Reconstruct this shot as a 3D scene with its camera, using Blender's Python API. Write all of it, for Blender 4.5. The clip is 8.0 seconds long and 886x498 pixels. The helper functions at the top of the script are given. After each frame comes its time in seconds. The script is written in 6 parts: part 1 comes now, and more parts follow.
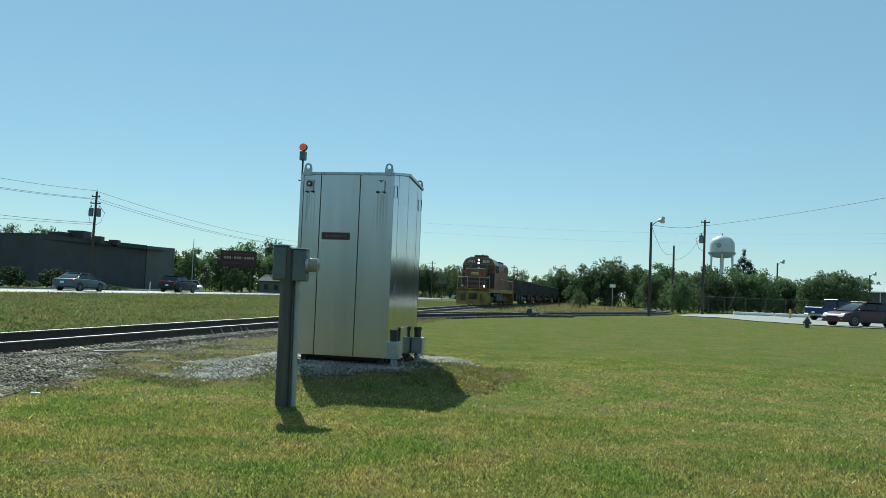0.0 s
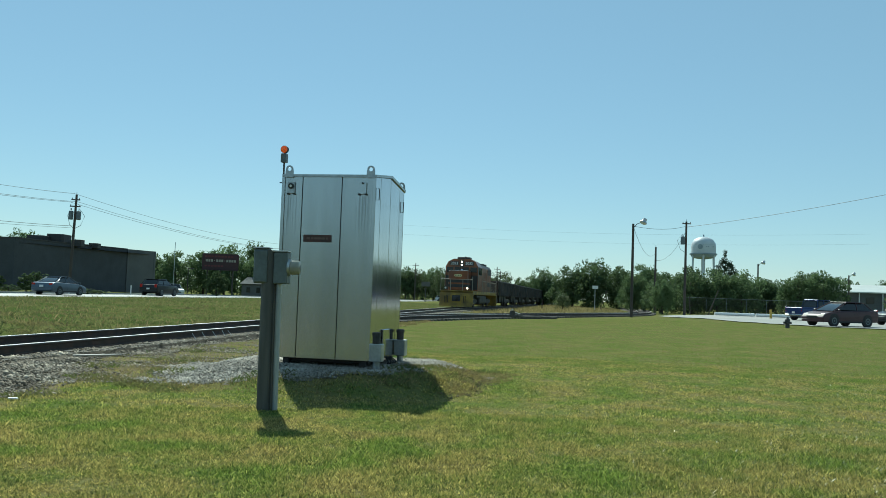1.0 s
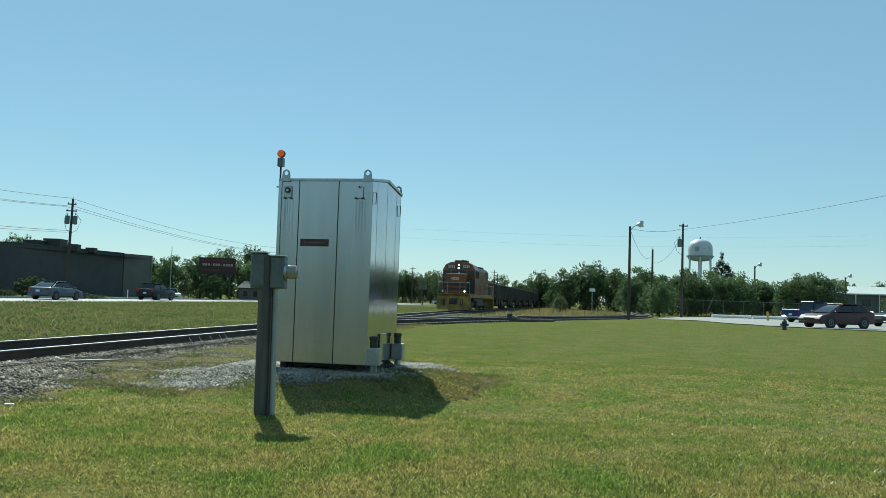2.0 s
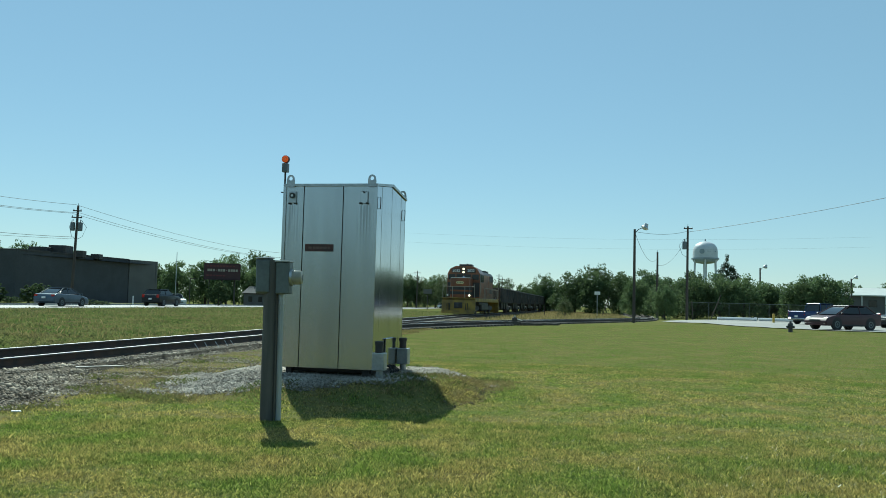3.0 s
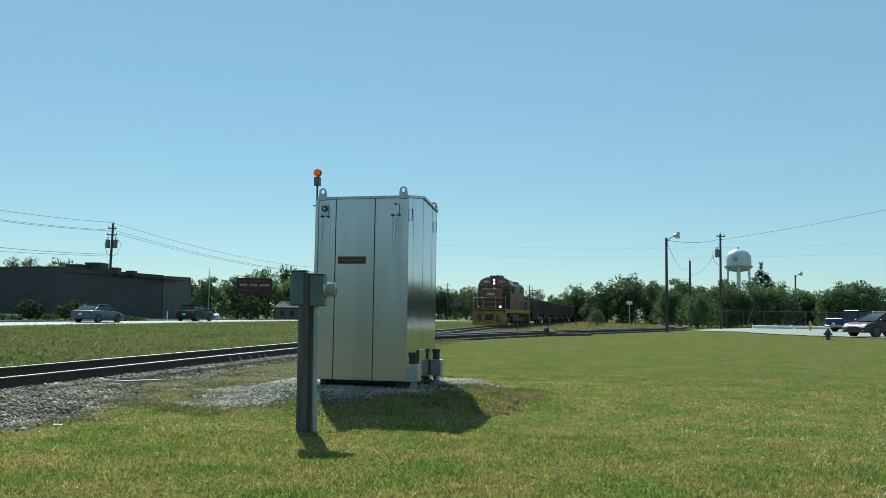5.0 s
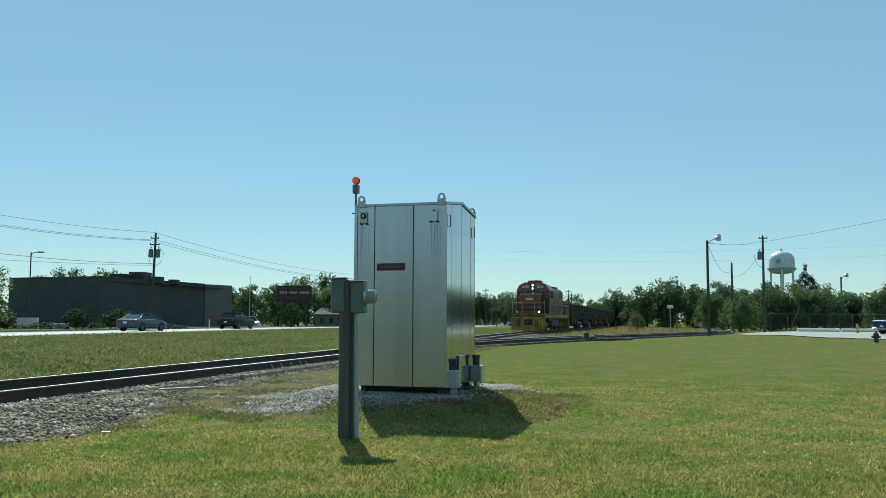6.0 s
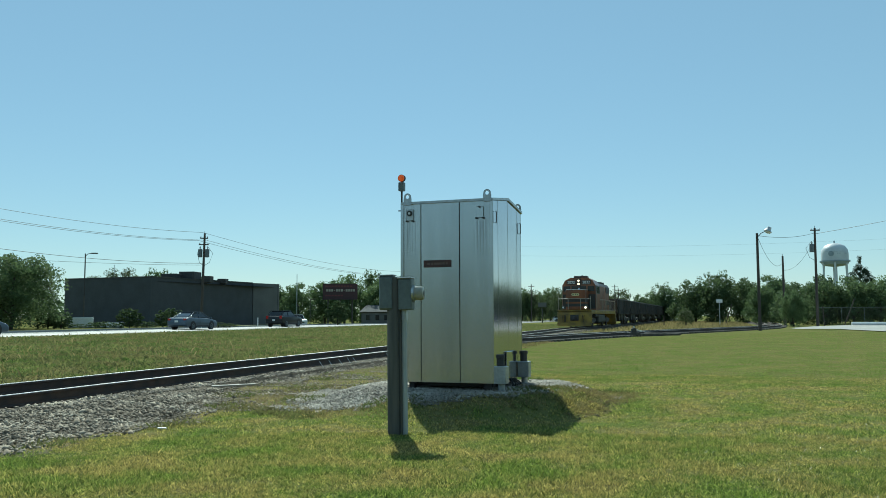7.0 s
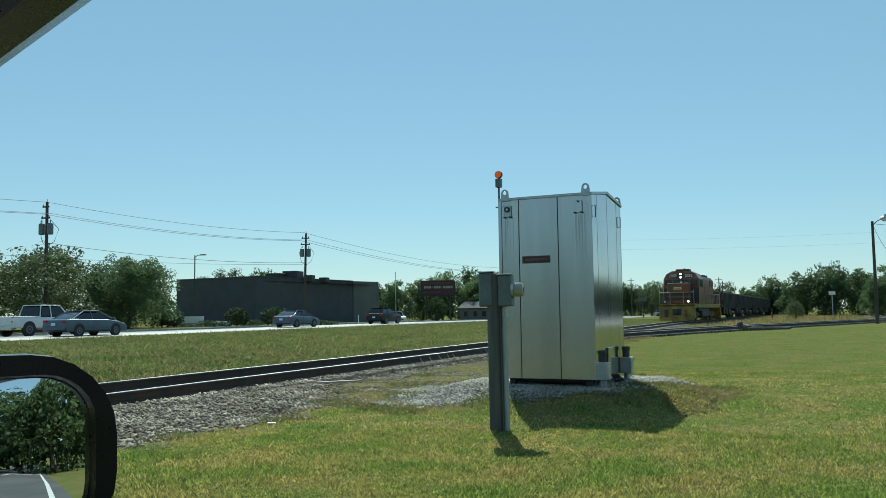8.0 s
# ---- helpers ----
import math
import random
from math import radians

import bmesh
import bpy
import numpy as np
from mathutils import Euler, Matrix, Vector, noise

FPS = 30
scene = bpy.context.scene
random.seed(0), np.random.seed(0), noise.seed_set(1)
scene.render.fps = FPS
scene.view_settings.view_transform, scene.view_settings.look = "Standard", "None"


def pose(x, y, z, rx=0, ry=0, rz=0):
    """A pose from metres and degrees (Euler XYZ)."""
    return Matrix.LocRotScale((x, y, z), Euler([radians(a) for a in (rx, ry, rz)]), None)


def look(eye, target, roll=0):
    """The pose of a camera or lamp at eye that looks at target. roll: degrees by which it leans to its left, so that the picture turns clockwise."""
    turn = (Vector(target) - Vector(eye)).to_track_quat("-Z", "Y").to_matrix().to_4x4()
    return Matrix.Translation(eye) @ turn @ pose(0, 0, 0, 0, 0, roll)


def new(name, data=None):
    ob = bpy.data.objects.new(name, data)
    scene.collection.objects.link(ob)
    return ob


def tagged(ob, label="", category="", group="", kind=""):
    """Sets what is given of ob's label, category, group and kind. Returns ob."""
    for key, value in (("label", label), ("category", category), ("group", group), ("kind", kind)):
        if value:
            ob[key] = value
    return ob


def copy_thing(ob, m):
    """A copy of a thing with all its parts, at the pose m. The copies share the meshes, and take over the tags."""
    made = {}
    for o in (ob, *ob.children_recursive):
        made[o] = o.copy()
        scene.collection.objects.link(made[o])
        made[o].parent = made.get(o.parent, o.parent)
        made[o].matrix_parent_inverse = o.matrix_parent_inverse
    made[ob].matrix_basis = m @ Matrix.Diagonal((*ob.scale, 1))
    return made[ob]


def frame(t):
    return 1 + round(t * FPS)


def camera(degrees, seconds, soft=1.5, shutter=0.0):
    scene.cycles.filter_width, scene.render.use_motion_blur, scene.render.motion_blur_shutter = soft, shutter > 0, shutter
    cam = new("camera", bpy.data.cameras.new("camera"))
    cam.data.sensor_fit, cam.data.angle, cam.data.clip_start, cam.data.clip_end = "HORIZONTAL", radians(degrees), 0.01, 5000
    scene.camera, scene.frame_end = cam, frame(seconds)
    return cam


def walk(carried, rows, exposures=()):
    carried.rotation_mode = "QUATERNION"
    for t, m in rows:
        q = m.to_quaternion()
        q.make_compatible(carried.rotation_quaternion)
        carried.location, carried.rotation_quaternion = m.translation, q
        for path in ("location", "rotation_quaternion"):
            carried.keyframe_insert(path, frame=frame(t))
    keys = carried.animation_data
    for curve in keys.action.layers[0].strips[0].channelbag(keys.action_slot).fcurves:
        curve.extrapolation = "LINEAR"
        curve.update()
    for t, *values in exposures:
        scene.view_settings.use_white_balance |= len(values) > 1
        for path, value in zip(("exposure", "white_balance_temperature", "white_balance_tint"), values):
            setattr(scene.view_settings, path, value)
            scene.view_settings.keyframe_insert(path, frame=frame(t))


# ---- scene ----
cam = camera(55.77, 8.0, soft=0.6)
walk(cam, [
    (0.0, pose(0.000, 0.000, 1.300, 93.00, -2.30, -0.10)),
    (0.5, pose(0.009, 0.008, 1.301, 93.07, -2.18, -0.81)),
    (1.0, pose(0.014, 0.010, 1.300, 93.19, -2.02, -1.24)),
    (1.5, pose(0.014, 0.014, 1.304, 93.30, -1.92, -1.46)),
    (3.0, pose(0.009, 0.013, 1.312, 93.68, -1.45, -1.10)),
    (3.5, pose(0.008, 0.011, 1.310, 93.84, -1.31, -0.93)),
    (4.0, pose(0.005, 0.007, 1.309, 94.00, -1.13, -0.65)),
    (5.5, pose(-0.035, -0.006, 1.287, 94.69, -0.50, 2.22)),
    (6.0, pose(-0.038, -0.014, 1.295, 94.83, -0.24, 3.61)),
    (6.5, pose(-0.046, -0.026, 1.291, 94.81, 0.01, 5.13)),
    (7.0, pose(-0.061, -0.039, 1.291, 94.60, 0.22, 6.70)),
    (7.5, pose(-0.055, -0.048, 1.292, 94.42, 0.45, 8.98)),
    (8.0, pose(-0.084, -0.058, 1.297, 94.39, 0.79, 13.36)),
], exposures=[(0.0, 0.2, 5950, -10)])

# ---- sky and sun ----
SUN_AZ, SUN_EL = 15.5, 45.5          # degrees left of straight ahead, and above the horizon
world = bpy.data.worlds.new("sky")
scene.world = world
world.use_nodes = True
wn = world.node_tree.nodes
sky = wn.new("ShaderNodeTexSky")
sky.sky_type, sky.sun_disc = "NISHITA", False
sky.sun_elevation, sky.sun_rotation = radians(SUN_EL), radians(-SUN_AZ)
sky.air_density, sky.dust_density, sky.ozone_density = 1.0, 0.0, 1.6
wn["Background"].inputs["Strength"].default_value = 0.105
haze = wn.new("ShaderNodeMix")                # thin even haze over the clear sky
haze.data_type = "RGBA"
haze.inputs["Factor"].default_value = 0.58
haze.inputs["B"].default_value = (2.45, 3.65, 4.7, 1)
world.node_tree.links.new(sky.outputs[0], haze.inputs["A"])
world.node_tree.links.new(haze.outputs["Result"], wn["Background"].inputs["Color"])
sun = new("sun", bpy.data.lights.new("sun", "SUN"))
sun.data.energy, sun.data.angle, sun.data.color = 5.0, radians(0.53), (1.0, 0.95, 0.86)
sun.matrix_world = look((-30 * math.sin(radians(SUN_AZ)), 30 * math.cos(radians(SUN_AZ)), 30 * math.tan(radians(SUN_EL))), (0, 0, 0))


# ---- materials ----
def mat(name, c1, c2=None, scale=2.0, rough=0.6, metal=0.0, bump=0.0, bscale=40.0, streak=1.0, translucent=0.0,
        island=0.0, per_object=0.0, grain=0.25, spec=0.5, coat=0.0, emit=0.0, mixed=0.0):
    """A surface: two colours mixed by broad noise, a fine grain over them, and a bump. streak stretches the noise upright."""
    m = bpy.data.materials.new(name)
    m.use_nodes = True
    n, l = m.node_tree.nodes, m.node_tree.links
    p = n["Principled BSDF"]
    c2 = c2 or tuple(v * 0.8 for v in c1)
    geo = n.new("ShaderNodeNewGeometry")
    mp = n.new("ShaderNodeMapping")
    mp.inputs["Scale"].default_value = (1, 1, 1 / streak)
    l.new(geo.outputs["Position"], mp.inputs["Vector"])

    def nz(s, d):
        t = n.new("ShaderNodeTexNoise")
        t.inputs["Scale"].default_value, t.inputs["Detail"].default_value = s, d
        l.new(mp.outputs[0], t.inputs["Vector"])
        return t.outputs["Fac"]

    def arith(op, a, b):
        k = n.new("ShaderNodeMath")
        k.operation = op
        for i, v in enumerate((a, b)):
            if isinstance(v, (int, float)):
                k.inputs[i].default_value = v
            else:
                l.new(v, k.inputs[i])
        return k.outputs[0]
    broad = n.new("ShaderNodeMapRange")
    broad.inputs["From Min"].default_value, broad.inputs["From Max"].default_value = 0.35, 0.65
    l.new(nz(scale, 4), broad.inputs["Value"])
    mix = n.new("ShaderNodeMix")
    mix.data_type = "RGBA"
    mix.inputs["A"].default_value, mix.inputs["B"].default_value = (*c1, 1), (*c2, 1)
    factor = broad.outputs[0]
    if mixed:                                  # each loose piece leans to one of the two colours
        k = arith("MULTIPLY_ADD", geo.outputs["Random Per Island"], mixed * 2)
        k.node.inputs[2].default_value = -mixed
        factor = arith("ADD", factor, k)
        factor.node.use_clamp = True
    l.new(factor, mix.inputs["Factor"])
    fine = arith("MULTIPLY_ADD", nz(bscale * 0.7, 3), grain * 2)
    fine.node.inputs[2].default_value = 1 - grain
    value = fine
    if island:
        k = arith("MULTIPLY_ADD", geo.outputs["Random Per Island"], island * 2)
        k.node.inputs[2].default_value = 1 - island
        value = arith("MULTIPLY", value, k)
    if per_object:
        info = n.new("ShaderNodeObjectInfo")
        k = arith("MULTIPLY_ADD", info.outputs["Random"], per_object * 2)
        k.node.inputs[2].default_value = 1 - per_object
        value = arith("MULTIPLY", value, k)
    hsv = n.new("ShaderNodeHueSaturation")
    l.new(value, hsv.inputs["Value"])
    l.new(mix.outputs["Result"], hsv.inputs["Color"])
    l.new(hsv.outputs[0], p.inputs["Base Color"])
    p.inputs["Metallic"].default_value = metal
    p.inputs["Specular IOR Level"].default_value = spec
    p.inputs["Coat Weight"].default_value = coat
    r = arith("MULTIPLY_ADD", nz(scale * 3, 3), 0.3 * rough)
    r.node.inputs[2].default_value = rough * 0.85
    l.new(r, p.inputs["Roughness"])
    if bump:
        b = n.new("ShaderNodeBump")
        b.inputs["Strength"].default_value, b.inputs["Distance"].default_value = min(1, bump * 20), bump
        l.new(nz(bscale, 4), b.inputs["Height"])
        l.new(b.outputs[0], p.inputs["Normal"])
    if emit:
        p.inputs["Emission Color"].default_value, p.inputs["Emission Strength"].default_value = (*c1, 1), emit
    if translucent:
        tr = n.new("ShaderNodeBsdfTranslucent")
        l.new(hsv.outputs[0], tr.inputs["Color"])
        sh = n.new("ShaderNodeMixShader")
        sh.inputs["Fac"].default_value = translucent
        l.new(p.outputs[0], sh.inputs[1])
        l.new(tr.outputs[0], sh.inputs[2])
        l.new(sh.outputs[0], n["Material Output"].inputs["Surface"])
    return m


LAWN = mat("lawn", (0.106, 0.130, 0.038), (0.160, 0.140, 0.060), scale=1.2, rough=0.95, bump=0.02, bscale=18, grain=0.35, spec=0.0)
BLADE = mat("grass_blade", (0.176, 0.252, 0.044), (0.385, 0.318, 0.106), scale=1.2, rough=0.34, translucent=0.58, island=0.6, spec=0.5, bscale=12, grain=0.45, mixed=0.45)
BLADE_FAR = mat("grass_blade_far", (0.188, 0.262, 0.054), (0.305, 0.290, 0.096), scale=0.6, rough=0.7, translucent=0.5, island=0.15, spec=0.1, bscale=3, grain=0.2, mixed=0.1)
ROUGH_GRASS = mat("rough_grass", (0.098, 0.148, 0.038), (0.185, 0.160, 0.072), scale=0.6, rough=0.6, translucent=0.55, island=0.25, spec=0.3)
DRY_GRASS = mat("dry_grass", (0.33, 0.255, 0.13), (0.21, 0.185, 0.07), scale=0.8, rough=0.7, translucent=0.45, island=0.35, spec=0.2)
BALLAST = mat("ballast_bed", (0.135, 0.115, 0.09), (0.08, 0.068, 0.054), scale=2.5, rough=0.95, bump=0.03, bscale=22, grain=0.4, spec=0.05)
STONE = mat("ballast_stone", (0.48, 0.415, 0.325), (0.16, 0.133, 0.1), scale=1.4, rough=0.85, mixed=0.5, island=0.6, bscale=60, spec=0.15)
PALE_STONE = mat("pad_stone", (0.47, 0.435, 0.375), (0.22, 0.2, 0.17), scale=1.6, rough=0.85, mixed=0.4, island=0.5, bscale=60, spec=0.15)
DIRT = mat("dry_soil", (0.185, 0.15, 0.102), (0.13, 0.118, 0.072), scale=1.3, rough=0.95, bump=0.02, bscale=30, grain=0.4, spec=0.0)
PAD = mat("gravel_bed", (0.2, 0.18, 0.15), (0.13, 0.115, 0.09), scale=1.2, rough=0.95, bump=0.02, bscale=45, grain=0.4, spec=0.05)
CONCRETE = mat("concrete", (0.323, 0.310, 0.285), (0.255, 0.246, 0.225), scale=0.15, rough=0.75, bump=0.003, bscale=25)
ASPHALT = mat("asphalt", (0.1, 0.1, 0.1), (0.065, 0.065, 0.066), scale=0.25, rough=0.8, bump=0.004, bscale=80)
ROADWAY = mat("pale_roadway", (0.230, 0.221, 0.208), (0.178, 0.174, 0.166), scale=0.12, rough=0.62, bump=0.003, bscale=60)
ROAD_PAINT = mat("road_paint", (0.75, 0.75, 0.72), scale=3, rough=0.6)
RAIL_SIDE = mat("rusty_rail", (0.055, 0.045, 0.04), (0.09, 0.06, 0.045), scale=4, rough=0.75, metal=0.3, bump=0.002, bscale=120)
RAIL_HEAD = mat("polished_rail_head", (0.75, 0.72, 0.68), (0.6, 0.57, 0.52), scale=3, rough=0.42, metal=1.0, grain=0.1)
TIE = mat("creosoted_tie", (0.07, 0.058, 0.048), (0.13, 0.115, 0.1), scale=2.5, rough=0.9, bump=0.008, bscale=30, per_object=0.3)
ALUMINIUM = mat("dull_aluminium", (0.535, 0.545, 0.54), (0.455, 0.465, 0.465), scale=3.2, rough=0.24, metal=0.98, streak=12, grain=0.05, bscale=6)
ALUMINIUM_SIDE = mat("brighter_aluminium", (0.55, 0.555, 0.575), (0.47, 0.475, 0.49), scale=1.6, rough=0.1, metal=0.9, streak=5, grain=0.05, bscale=8)
GALV = mat("galvanised_steel", (0.5, 0.52, 0.53), (0.4, 0.42, 0.43), scale=9, rough=0.42, metal=0.9, grain=0.2)
SEAM = mat("dark_seam", (0.05, 0.052, 0.05), scale=8, rough=0.6, metal=0.4)
GREY_BOX = mat("grey_enamel", (0.14, 0.165, 0.165), (0.11, 0.13, 0.13), scale=5, rough=0.45)
PLATE = mat("brown_plate", (0.09, 0.035, 0.028), (0.055, 0.03, 0.026), scale=12, rough=0.5)
PLATE_INK = mat("plate_ink", (0.16, 0.1, 0.085), scale=12, rough=0.6)
BLACK = mat("black_rubber", (0.025, 0.025, 0.026), scale=8, rough=0.65)
DARK_STEEL = mat("dark_steel", (0.045, 0.045, 0.047), (0.08, 0.07, 0.062), scale=1.5, rough=0.7, metal=0.2, bump=0.003)
POST_WOOD = mat("weathered_post", (0.14, 0.135, 0.12), (0.075, 0.075, 0.07), scale=6, rough=0.85, bump=0.006, bscale=40, streak=10)
POLE_WOOD = mat("utility_pole_wood", (0.10, 0.08, 0.065), (0.06, 0.05, 0.045), scale=4, rough=0.9, bump=0.006, streak=12)
BARK = mat("bark", (0.09, 0.075, 0.06), (0.05, 0.042, 0.035), scale=5, rough=0.95, bump=0.02, bscale=20, streak=4)
LEAF = mat("leaf", (0.098, 0.146, 0.066), (0.128, 0.172, 0.076), scale=0.5, rough=0.55, translucent=0.5, island=0.13, per_object=0.2, spec=0.1)
LEAF_PALE = mat("pale_leaf", (0.089, 0.119, 0.047), (0.119, 0.136, 0.064), scale=0.6, rough=0.6, translucent=0.35, island=0.4, per_object=0.15, spec=0.3)
NEEDLE = mat("pine_needle", (0.038, 0.064, 0.034), (0.055, 0.072, 0.038), scale=0.6, rough=0.6, translucent=0.2, island=0.4, spec=0.3)
LOCO_ORANGE = mat("loco_orange", (0.25, 0.074, 0.02), (0.13, 0.042, 0.016), scale=1.1, rough=0.42, bump=0.001, grain=0.15, coat=0.2)
LOCO_YELLOW = mat("loco_yellow", (0.36, 0.235, 0.035), (0.17, 0.115, 0.035), scale=1.5, rough=0.5, grain=0.25)
LOCO_BLACK = mat("loco_black", (0.03, 0.03, 0.03), (0.05, 0.045, 0.042), scale=1.2, rough=0.55)
CREAM = mat("cream_paint", (0.75, 0.68, 0.35), scale=4, rough=0.5)
WHITE_PAINT = mat("white_paint", (0.8, 0.8, 0.78), (0.72, 0.72, 0.7), scale=1.2, rough=0.4)
HOPPER = mat("hopper_paint", (0.05, 0.052, 0.055), (0.09, 0.075, 0.065), scale=0.8, rough=0.7, grain=0.3)
BOXCAR = mat("boxcar_brown", (0.17, 0.075, 0.045), (0.12, 0.06, 0.04), scale=0.7, rough=0.7)
BRICK = mat("dark_brick", (0.07, 0.074, 0.08), (0.058, 0.06, 0.065), scale=0.5, rough=0.9, bump=0.01, bscale=12)
PALE_WALL = mat("grey_stucco", (0.13, 0.13, 0.128), (0.11, 0.11, 0.108), scale=0.5, rough=0.9, bump=0.004)
ROOF_METAL = mat("pale_metal_roof", (0.62, 0.64, 0.6), (0.55, 0.56, 0.53), scale=0.6, rough=0.5)
TANK = mat("tank_enamel", (0.56, 0.59, 0.62), (0.5, 0.53, 0.56), scale=0.25, rough=0.45)
# darker blue-grey for the tank's bottom, balcony, finial and emblem
TANK_DARK = mat("tank_blue_grey", (0.3, 0.36, 0.42), scale=0.4, rough=0.5)
SIGN_RED = mat("sign_dark_red", (0.05, 0.018, 0.022), (0.04, 0.016, 0.02), scale=0.8, rough=0.6)
SIGN_RED2 = mat("sign_bright_red", (0.13, 0.03, 0.035), scale=0.8, rough=0.6)
GLASS_DARK = mat("tinted_car_glass", (0.02, 0.024, 0.028), scale=3, rough=0.1, spec=0.45, grain=0.05)
CHROME = mat("chrome", (0.75, 0.76, 0.77), scale=4, rough=0.15, metal=1.0, grain=0.05)
YELLOW_POST = mat("bollard_yellow", (0.6, 0.42, 0.08), scale=5, rough=0.6)
IRON = mat("hydrant_iron", (0.035, 0.035, 0.04), (0.06, 0.055, 0.05), scale=9, rough=0.55)
# slight emission stands in for sunlight coming through the lens
AMBER = mat("amber_lens", (1.0, 0.2, 0.04), (0.9, 0.14, 0.03), scale=20, rough=0.15, translucent=0.6, coat=0.5, emit=0.45)
HEADLAMP = mat("lit_headlamp", (1.0, 0.82, 0.55), scale=5, rough=0.2, emit=3.5)
LENS = mat("lamp_lens", (0.75, 0.75, 0.72), scale=6, rough=0.12, coat=0.5)
TAIL = mat("tail_lens", (0.45, 0.02, 0.02), scale=6, rough=0.15, coat=0.5)
CAR_PLASTIC = mat("moulded_plastic", (0.012, 0.012, 0.013), scale=30, rough=0.28, bump=0.0004, bscale=900, grain=0.1)
MIRROR = mat("mirror_silver", (0.86, 0.87, 0.88), (0.86, 0.87, 0.88), rough=0.01, metal=1.0, grain=0.0)


def paint(name, c, rough=0.36, metal=0.3):
    return mat(name, c, tuple(v * 0.85 for v in c), scale=1.5, rough=rough, metal=metal, grain=0.06, coat=0.2)


BLUE_GREY = paint("blue_grey_car_paint", (0.10, 0.13, 0.17), metal=0.5)
RAILING = mat("dull_railing_paint", (0.34, 0.31, 0.26), scale=4, rough=0.6)
PALE_CONDUIT = mat("pale_conduit", (0.42, 0.44, 0.43), (0.34, 0.36, 0.35), scale=6, rough=0.5, streak=6)
METER_COVER = mat("cream_meter_cover", (0.5, 0.49, 0.41), scale=14, rough=0.12, translucent=0.35, coat=0.6)
MAROON = paint("maroon_car_paint", (0.045, 0.010, 0.016), rough=0.5, metal=0.0)
NAVY = paint("navy_truck_paint", (0.012, 0.035, 0.13))
BLACK_CAR = paint("black_car_paint", (0.012, 0.014, 0.018))
SILVER = paint("silver_car_paint", (0.5, 0.52, 0.54), metal=0.7)
WHITE_CAR = paint("white_car_paint", (0.75, 0.76, 0.77), metal=0.0)


# ---- building blocks ----
def thing(name, label, category, m=None, group="", kind=""):
    ob = new(name)
    ob.empty_display_size = 0.1
    ob.matrix_basis = m or Matrix()
    return tagged(ob, label, category, group, kind)


def mesh_of(name, bm, material, smooth=False):
    bmesh.ops.recalc_face_normals(bm, faces=bm.faces)
    me = bpy.data.meshes.new(name)
    bm.to_mesh(me)
    bm.free()
    me.materials.append(material)
    if smooth:
        me.shade_smooth()
        me.set_sharp_from_angle(angle=radians(40))
    return me


def part(name, bm, material, parent=None, label="", smooth=False):
    ob = new(name, mesh_of(name, bm, material, smooth))
    ob.parent = parent
    if label:
        ob["label"] = label
    return ob


def quick(name, V, F, material, parent=None):
    """A mesh object from arrays of points and equal-sided faces."""
    me = bpy.data.meshes.new(name)
    V, F = np.ascontiguousarray(V, dtype=np.float32), np.ascontiguousarray(F, dtype=np.int32)
    me.vertices.add(len(V))
    me.vertices.foreach_set("co", V.ravel())
    me.loops.add(F.size)
    me.loops.foreach_set("vertex_index", F.ravel())
    me.polygons.add(len(F))
    me.polygons.foreach_set("loop_start", np.arange(0, F.size, F.shape[1], dtype=np.int32))
    me.update(calc_edges=True)
    me.materials.append(material)
    ob = new(name, me)
    ob.parent = parent
    return ob


def box(c, s, bevel=0.0, bm=None, m=None, seg=1):
    """A box round c of size s, with bevelled edges."""
    b = bmesh.new()
    bmesh.ops.create_cube(b, size=1)
    bmesh.ops.scale(b, vec=s, verts=b.verts)
    if bevel:
        bmesh.ops.bevel(b, geom=b.edges[:], offset=bevel, segments=seg, affect="EDGES", profile=0.5)
    bmesh.ops.translate(b, vec=c, verts=b.verts)
    if m:
        b.transform(m)
    return join(bm, b)


def join(bm, b):
    if bm is None:
        return b
    me = bpy.data.meshes.new("joined")
    b.to_mesh(me)
    b.free()
    bm.from_mesh(me)
    bpy.data.meshes.remove(me)
    return bm


def rod(a, b, r0, r1=None, seg=10, bm=None, caps=True):
    """A round bar from a to b, tapering from r0 to r1."""
    a, b = Vector(a), Vector(b)
    k = bmesh.new()
    bmesh.ops.create_cone(k, cap_ends=caps, segments=seg, radius1=r0, radius2=r0 if r1 is None else r1, depth=(b - a).length)
    k.transform(Matrix.Translation((a + b) / 2) @ (b - a).to_track_quat("Z", "Y").to_matrix().to_4x4())
    return join(bm, k)


def pipe(points, r, seg=6, bm=None):
    bm = bm or bmesh.new()
    points = [Vector(p) for p in points]
    rings = []
    for i, p in enumerate(points):
        d = (points[min(i + 1, len(points) - 1)] - points[max(i - 1, 0)]).normalized()
        up = Vector((0, 0, 1)) if abs(d.z) < 0.95 else Vector((1, 0, 0))
        u = d.cross(up).normalized()
        v = u.cross(d)
        rings.append([bm.verts.new(p + r * (math.cos(k * math.tau / seg) * u + math.sin(k * math.tau / seg) * v)) for k in range(seg)])
    for a, b in zip(rings, rings[1:]):
        for k in range(seg):
            bm.faces.new((a[k], a[(k + 1) % seg], b[(k + 1) % seg], b[k]))
    bm.faces.new(rings[0]), bm.faces.new(rings[-1])
    return bm


